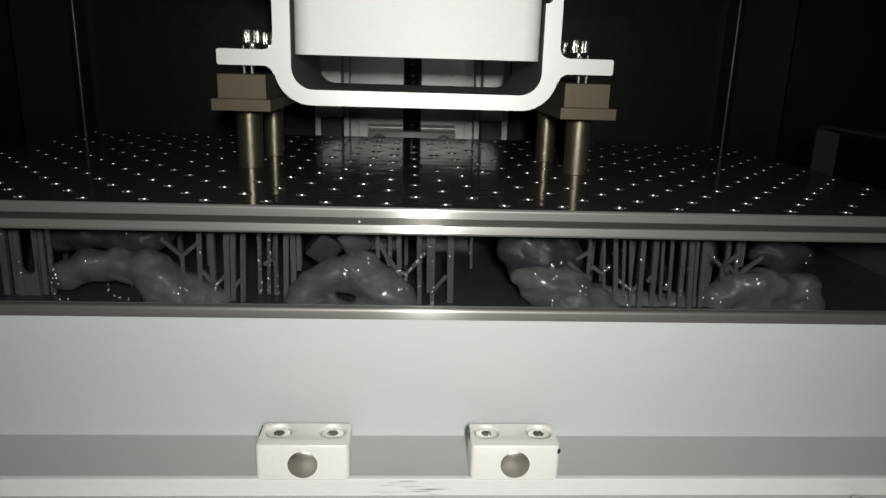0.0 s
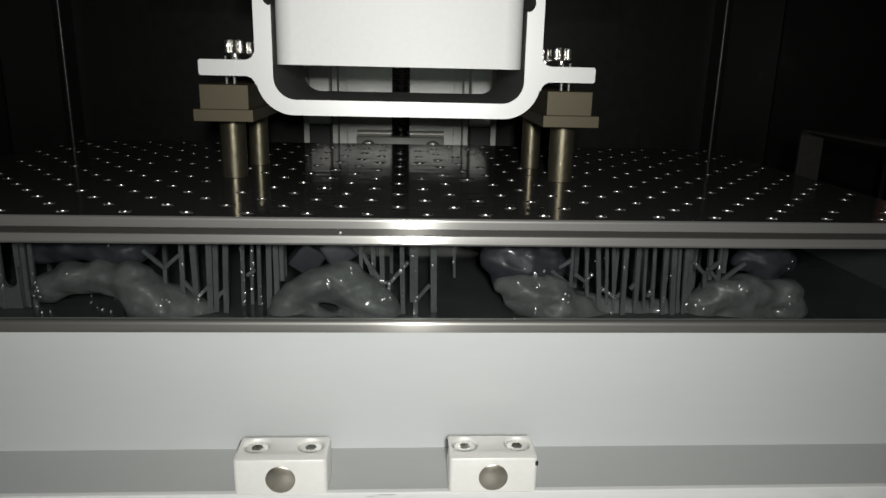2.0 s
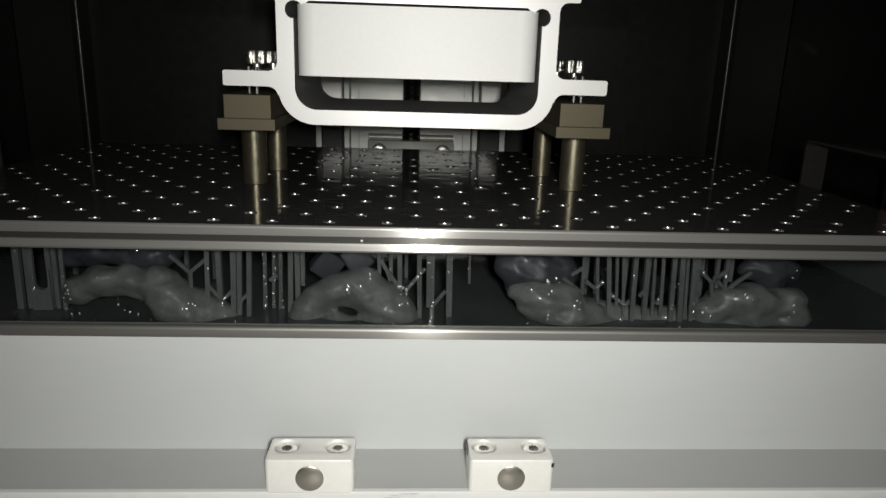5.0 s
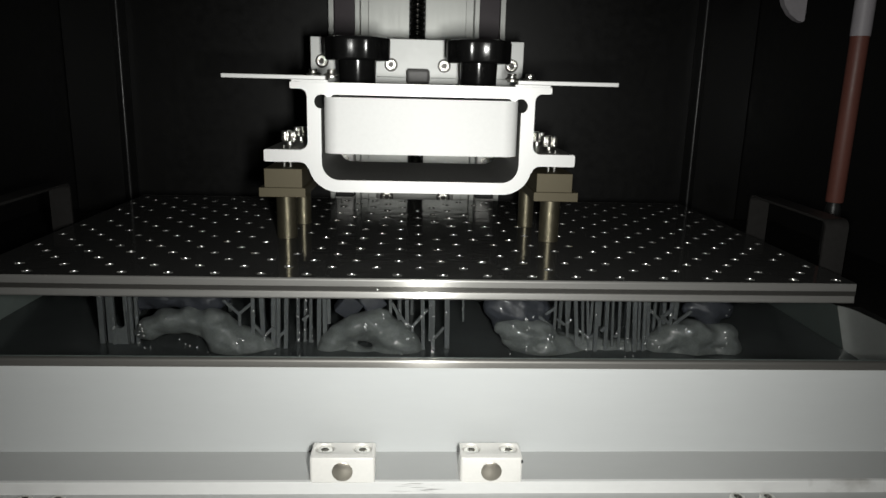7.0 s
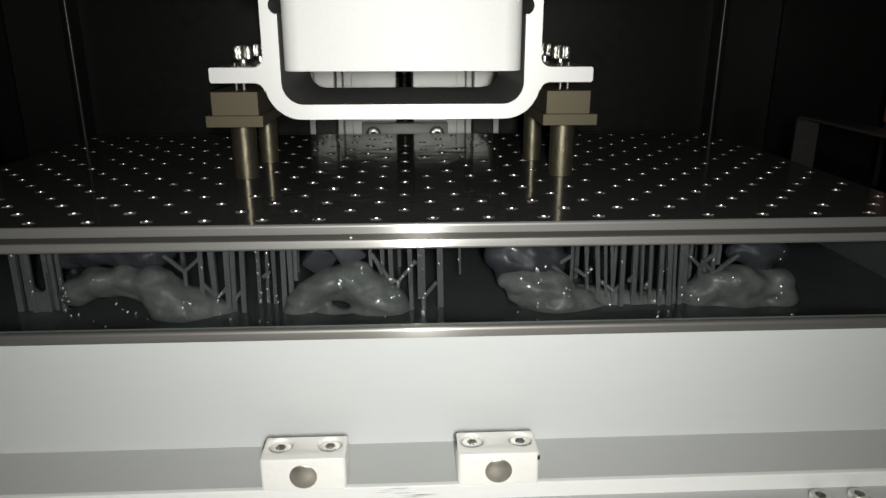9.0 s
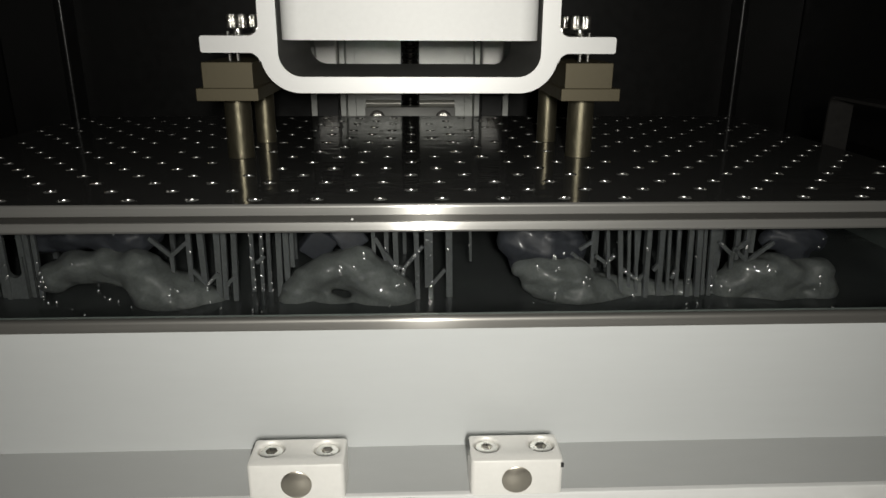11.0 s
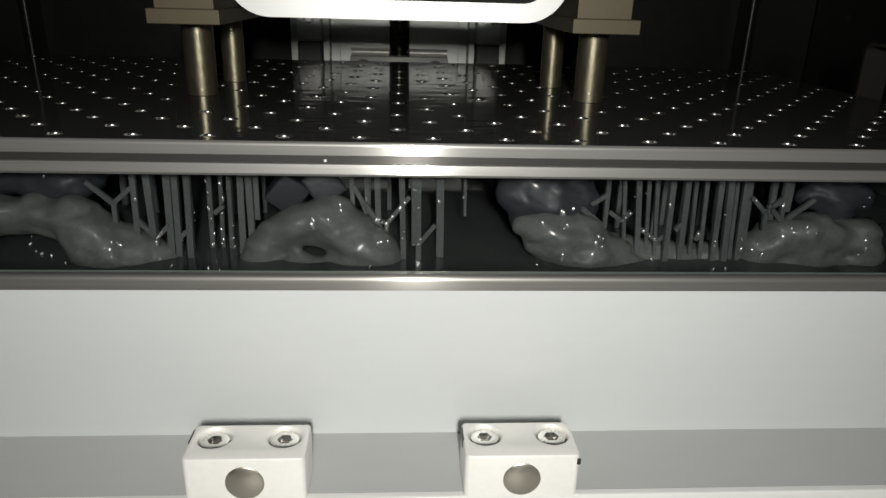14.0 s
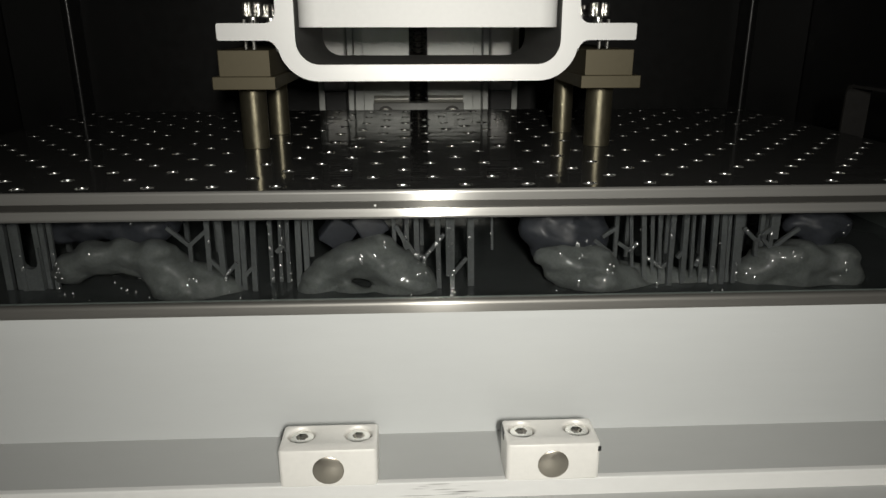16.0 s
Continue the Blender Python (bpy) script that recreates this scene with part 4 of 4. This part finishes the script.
lump(pc, [[(0.0565, Y + 0.004, 0.0350, 0.0060), (0.066, Y + 0.004, 0.0320, 0.0095), (0.080, Y + 0.005, 0.0310, 0.0110), (0.094, Y + 0.006, 0.0310, 0.0105)], [(0.060, Y + 0.006, 0.0450, 0.0065), (0.076, Y + 0.006, 0.0450, 0.0085), (0.092, Y + 0.006, 0.0430, 0.0080)], [(0.066, Y + 0.004, 0.0220, 0.0060), (0.092, Y + 0.004, 0.0220, 0.0075)]], 5, name="upper_body", material=M_PRINT_SHADE)
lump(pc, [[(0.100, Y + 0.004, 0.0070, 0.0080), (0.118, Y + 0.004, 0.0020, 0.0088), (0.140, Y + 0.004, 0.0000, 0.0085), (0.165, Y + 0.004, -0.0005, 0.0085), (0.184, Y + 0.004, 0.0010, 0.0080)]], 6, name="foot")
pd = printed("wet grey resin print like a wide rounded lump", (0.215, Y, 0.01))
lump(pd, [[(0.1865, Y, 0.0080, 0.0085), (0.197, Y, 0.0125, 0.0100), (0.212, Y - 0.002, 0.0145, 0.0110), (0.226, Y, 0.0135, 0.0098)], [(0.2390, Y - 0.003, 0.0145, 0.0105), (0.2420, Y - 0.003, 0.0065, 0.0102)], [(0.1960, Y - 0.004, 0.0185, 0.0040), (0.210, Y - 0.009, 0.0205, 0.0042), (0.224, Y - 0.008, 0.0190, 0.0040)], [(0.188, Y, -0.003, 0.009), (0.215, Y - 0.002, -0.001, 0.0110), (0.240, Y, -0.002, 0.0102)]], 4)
lump(pd, [[(0.217, Y + 0.009, 0.0330, 0.0060), (0.230, Y + 0.008, 0.0335, 0.0085), (0.243, Y + 0.008, 0.0325, 0.0065)], [(0.226, Y + 0.009, 0.0300, 0.0070), (0.232, Y + 0.007, 0.0210, 0.0075)], [(0.214, Y + 0.009, 0.0320, 0.0050), (0.222, Y + 0.008, 0.0420, 0.0055), (0.236, Y + 0.009, 0.0430, 0.0055)]], 8, name="upper_body", material=M_PRINT_SHADE)

# front uprights by the part they carry: (x at the plate, x at the foot, height of the foot)
DEEP = -0.012
for parent, y, r, legs in (
    (pa, 0.160, 0.0020, ((-0.2350, -0.2362, DEEP), (-0.2290, -0.2302, DEEP))),
    (pa, 0.158, 0.0013, ((-0.2258, -0.2264, DEEP), (-0.2172, -0.2178, DEEP), (-0.2134, -0.2142, DEEP), (-0.2088, -0.2098, DEEP))),
    (pa, 0.151, 0.0015, ((-0.1203, -0.1215, 0.0110), (-0.1144, -0.1139, 0.0150), (-0.1053, -0.1076, DEEP), (-0.1016, -0.1041, DEEP), (-0.0953, -0.0981, DEEP))),
    (pa, 0.163, 0.0011, ((-0.0893, -0.0909, DEEP), (-0.0836, -0.0860, DEEP), (-0.0795, -0.0812, DEEP))),
    (pb, 0.156, 0.0018, ((-0.0723, -0.0739, DEEP), (-0.0688, -0.0688, 0.0080))),
    (pb, 0.157, 0.0012, ((-0.0658, -0.0661, 0.0200), (-0.0200, -0.0193, 0.0280), (-0.0128, -0.0121, 0.0250))),
    (pb, 0.150, 0.0014, ((-0.0074, -0.0064, 0.0130), (0.0043, 0.0060, DEEP), (0.0106, 0.0109, 0.0100), (0.0124, 0.0134, DEEP))),
    (pb, 0.152, 0.0021, ((0.0229, 0.0241, DEEP),)),
    (pb, 0.158, 0.0007, ((0.0351, 0.0362, 0.0233),)),
    (pc, 0.152, 0.0010, ((0.1053, 0.1056, 0.0190), (0.1120, 0.1166, 0.0100), (0.1254, 0.1296, 0.0020), (0.1285, 0.1345, DEEP), (0.1490, 0.1518, 0.0050), (0.1540, 0.1574, DEEP), (0.1691, 0.1731, DEEP))),
    (pc, 0.150, 0.0015, ((0.1191, 0.1256, DEEP), (0.1360, 0.1377, DEEP), (0.1444, 0.1464, DEEP), (0.1602, 0.1628, DEEP), (0.1645, 0.1689, DEEP))),
    (pd, 0.152, 0.0012, ((0.1732, 0.1761, DEEP), (0.1769, 0.1804, DEEP), (0.1890, 0.1906, 0.0240), (0.1943, 0.1948, 0.0250), (0.1990, 0.1993, 0.0280))),
):
    for x, x2, low in legs:
        support(parent, x, x2, y + rnd.uniform(-0.002, 0.002), low, r * rnd.uniform(0.9, 1.12))


cup = [(-0.2275, DEEP), (-0.2165, DEEP), (-0.2165, 0.028)] + arc(-0.2219, 0.0200, 0.0044, 20, -200, 12) + [(-0.2275, 0.028)]
part("support_web", extrude_y(cup, 0.1560, 0.1600), M_SUPPORT, pa, "round-bottomed web between two uprights", smooth=30)


def row_of(parent, xa, xb, n, low, ya, yb, r=0.0012):
    """Uprights further in, at uneven spacing."""
    for k in range(n):
        x = xa + (xb - xa) * (k + rnd.uniform(0.15, 0.85)) / n
        support(parent, x, x + rnd.uniform(-0.001, 0.001), rnd.uniform(ya, yb), low + rnd.uniform(-0.003, 0.003), r * rnd.uniform(0.8, 1.25))


row_of(pa, -0.205, -0.150, 6, 0.046, 0.165, 0.175, 0.0010)
row_of(pa, -0.240, -0.070, 9, DEEP, 0.190, 0.240)
row_of(pb, -0.066, -0.028, 6, 0.042, 0.158, 0.172, 0.0010)
row_of(pb, -0.060, 0.012, 4, DEEP, 0.190, 0.240)
row_of(pc, 0.060, 0.095, 4, 0.040, 0.162, 0.176, 0.0010)
row_of(pc, 0.105, 0.180, 7, DEEP, 0.165, 0.230)
row_of(pd, 0.180, 0.250, 6, DEEP, 0.175, 0.230)

# slanting webs between the uprights: x and height of both ends
for parent, y, webs in (
    (pa, 0.150, ((-0.1424, 0.0406, -0.1315, 0.0304), (-0.1202, 0.0397, -0.1309, 0.0304), (-0.1309, 0.0304, -0.1310, 0.0200), (-0.1208, 0.0219, -0.1130, 0.0129), (-0.1064, 0.0197, -0.1130, 0.0129), (-0.1130, 0.0129, -0.1132, 0.0030))),
    (pa, 0.149, ((-0.1018, 0.0132, -0.0979, 0.0171), (-0.0844, 0.0260, -0.0799, 0.0298))),
    (pb, 0.150, ((-0.0182, 0.0398, -0.0144, 0.0329), (-0.0144, 0.0329, -0.0121, 0.0265), (-0.0129, 0.0313, -0.0081, 0.0240), (-0.0081, 0.0233, -0.0024, 0.0214), (-0.0024, 0.0214, 0.0085, 0.0348), (-0.0024, 0.0214, -0.0030, 0.0120), (0.0139, 0.0117, 0.0212, 0.0207))),
    (pc, 0.151, ((0.0934, 0.0297, 0.1000, 0.0245), (0.1000, 0.0245, 0.1057, 0.0200), (0.0979, 0.0316, 0.1058, 0.0367), (0.1072, 0.0280, 0.1138, 0.0232), (0.1138, 0.0232, 0.1184, 0.0280), (0.1239, 0.0193, 0.1331, 0.0127), (0.1331, 0.0127, 0.1377, 0.0166), (0.1419, 0.0183, 0.1457, 0.0232), (0.1529, 0.0133, 0.1555, 0.0182))),
    (pd, 0.150, ((0.1782, 0.0360, 0.1862, 0.0283), (0.1862, 0.0283, 0.1869, 0.0190), (0.1862, 0.0283, 0.1944, 0.0360), (0.1872, 0.0322, 0.1955, 0.0237), (0.1967, 0.0241, 0.2103, 0.0354))),
):
    for xa, za, xb, zb in webs:
        brace(parent, (xa, y, za), (xb, y, zb))
        if rnd.random() < 0.3:  # beads strung along the web, put in for its glitter
            for _ in range(6):
                DROPS.append((Vector((xa, y, za)).lerp(Vector((xb, y, zb)), rnd.random()) - Vector((0, 0.0015, 0)), rnd.uniform(0.0003, 0.0006)))

# ---- clinging drops of liquid resin, mirror-bright to put in glints: on the uprights and along the waterline ----
for k in range(45):
    x = rnd.choice((rnd.uniform(-0.240, 0.02), rnd.uniform(0.060, 0.250)))
    DROPS.append((Vector((x, rnd.uniform(0.115, 0.150), RES + 0.0008)), rnd.uniform(0.0003, 0.0007)))
for xs, y, za, zb, count in (((-0.0981, -0.0895, -0.0840, -0.0799), 0.1600, 0.004, 0.040, 26), ((-0.0068, 0.0051, 0.0108, 0.0129), 0.1475, 0.006, 0.042, 12), ((0.1755, 0.1790, 0.1627, 0.1667), 0.1485, 0.006, 0.040, 8)):
    for _ in range(count):  # on the uprights
        DROPS.append((Vector((rnd.choice(xs) + rnd.uniform(-0.0010, 0.0010), y + rnd.uniform(-0.0015, 0.0005), rnd.uniform(za, zb))), rnd.uniform(0.0003, 0.0006)))
for _ in range(12):  # put in for glints on the pool under the low arch
    DROPS.append((Vector((rnd.uniform(-0.188, -0.162), rnd.uniform(0.150, 0.185), RES + 0.0006)), rnd.uniform(0.0003, 0.0007)))
bm = bmesh.new()
bmesh.ops.create_icosphere(bm, subdivisions=2, radius=0.0007, matrix=Matrix.Translation((-0.0272, PY0 - 0.0001, 0.0605)))
part("fleck", bm, surface("white_cured_fleck", (0.9, 0.9, 0.88), 0.3), platform, "white cured fleck on the lip", smooth=180)
bm = bmesh.new()
for place, r in DROPS:
    bmesh.ops.create_icosphere(bm, subdivisions=2, radius=r, matrix=Matrix.Translation(place) @ Matrix.Rotation(rnd.uniform(-0.6, 0.6), 4, 'Y') @ Matrix.Diagonal((rnd.uniform(0.8, 1.5), 1, rnd.uniform(0.9, 3.0), 1)))
tagged(part("resin_drops", bm, M_DROP, smooth=180), "tiny mirror-bright drops of liquid resin, put in for glints", "drops", kind="stuff")
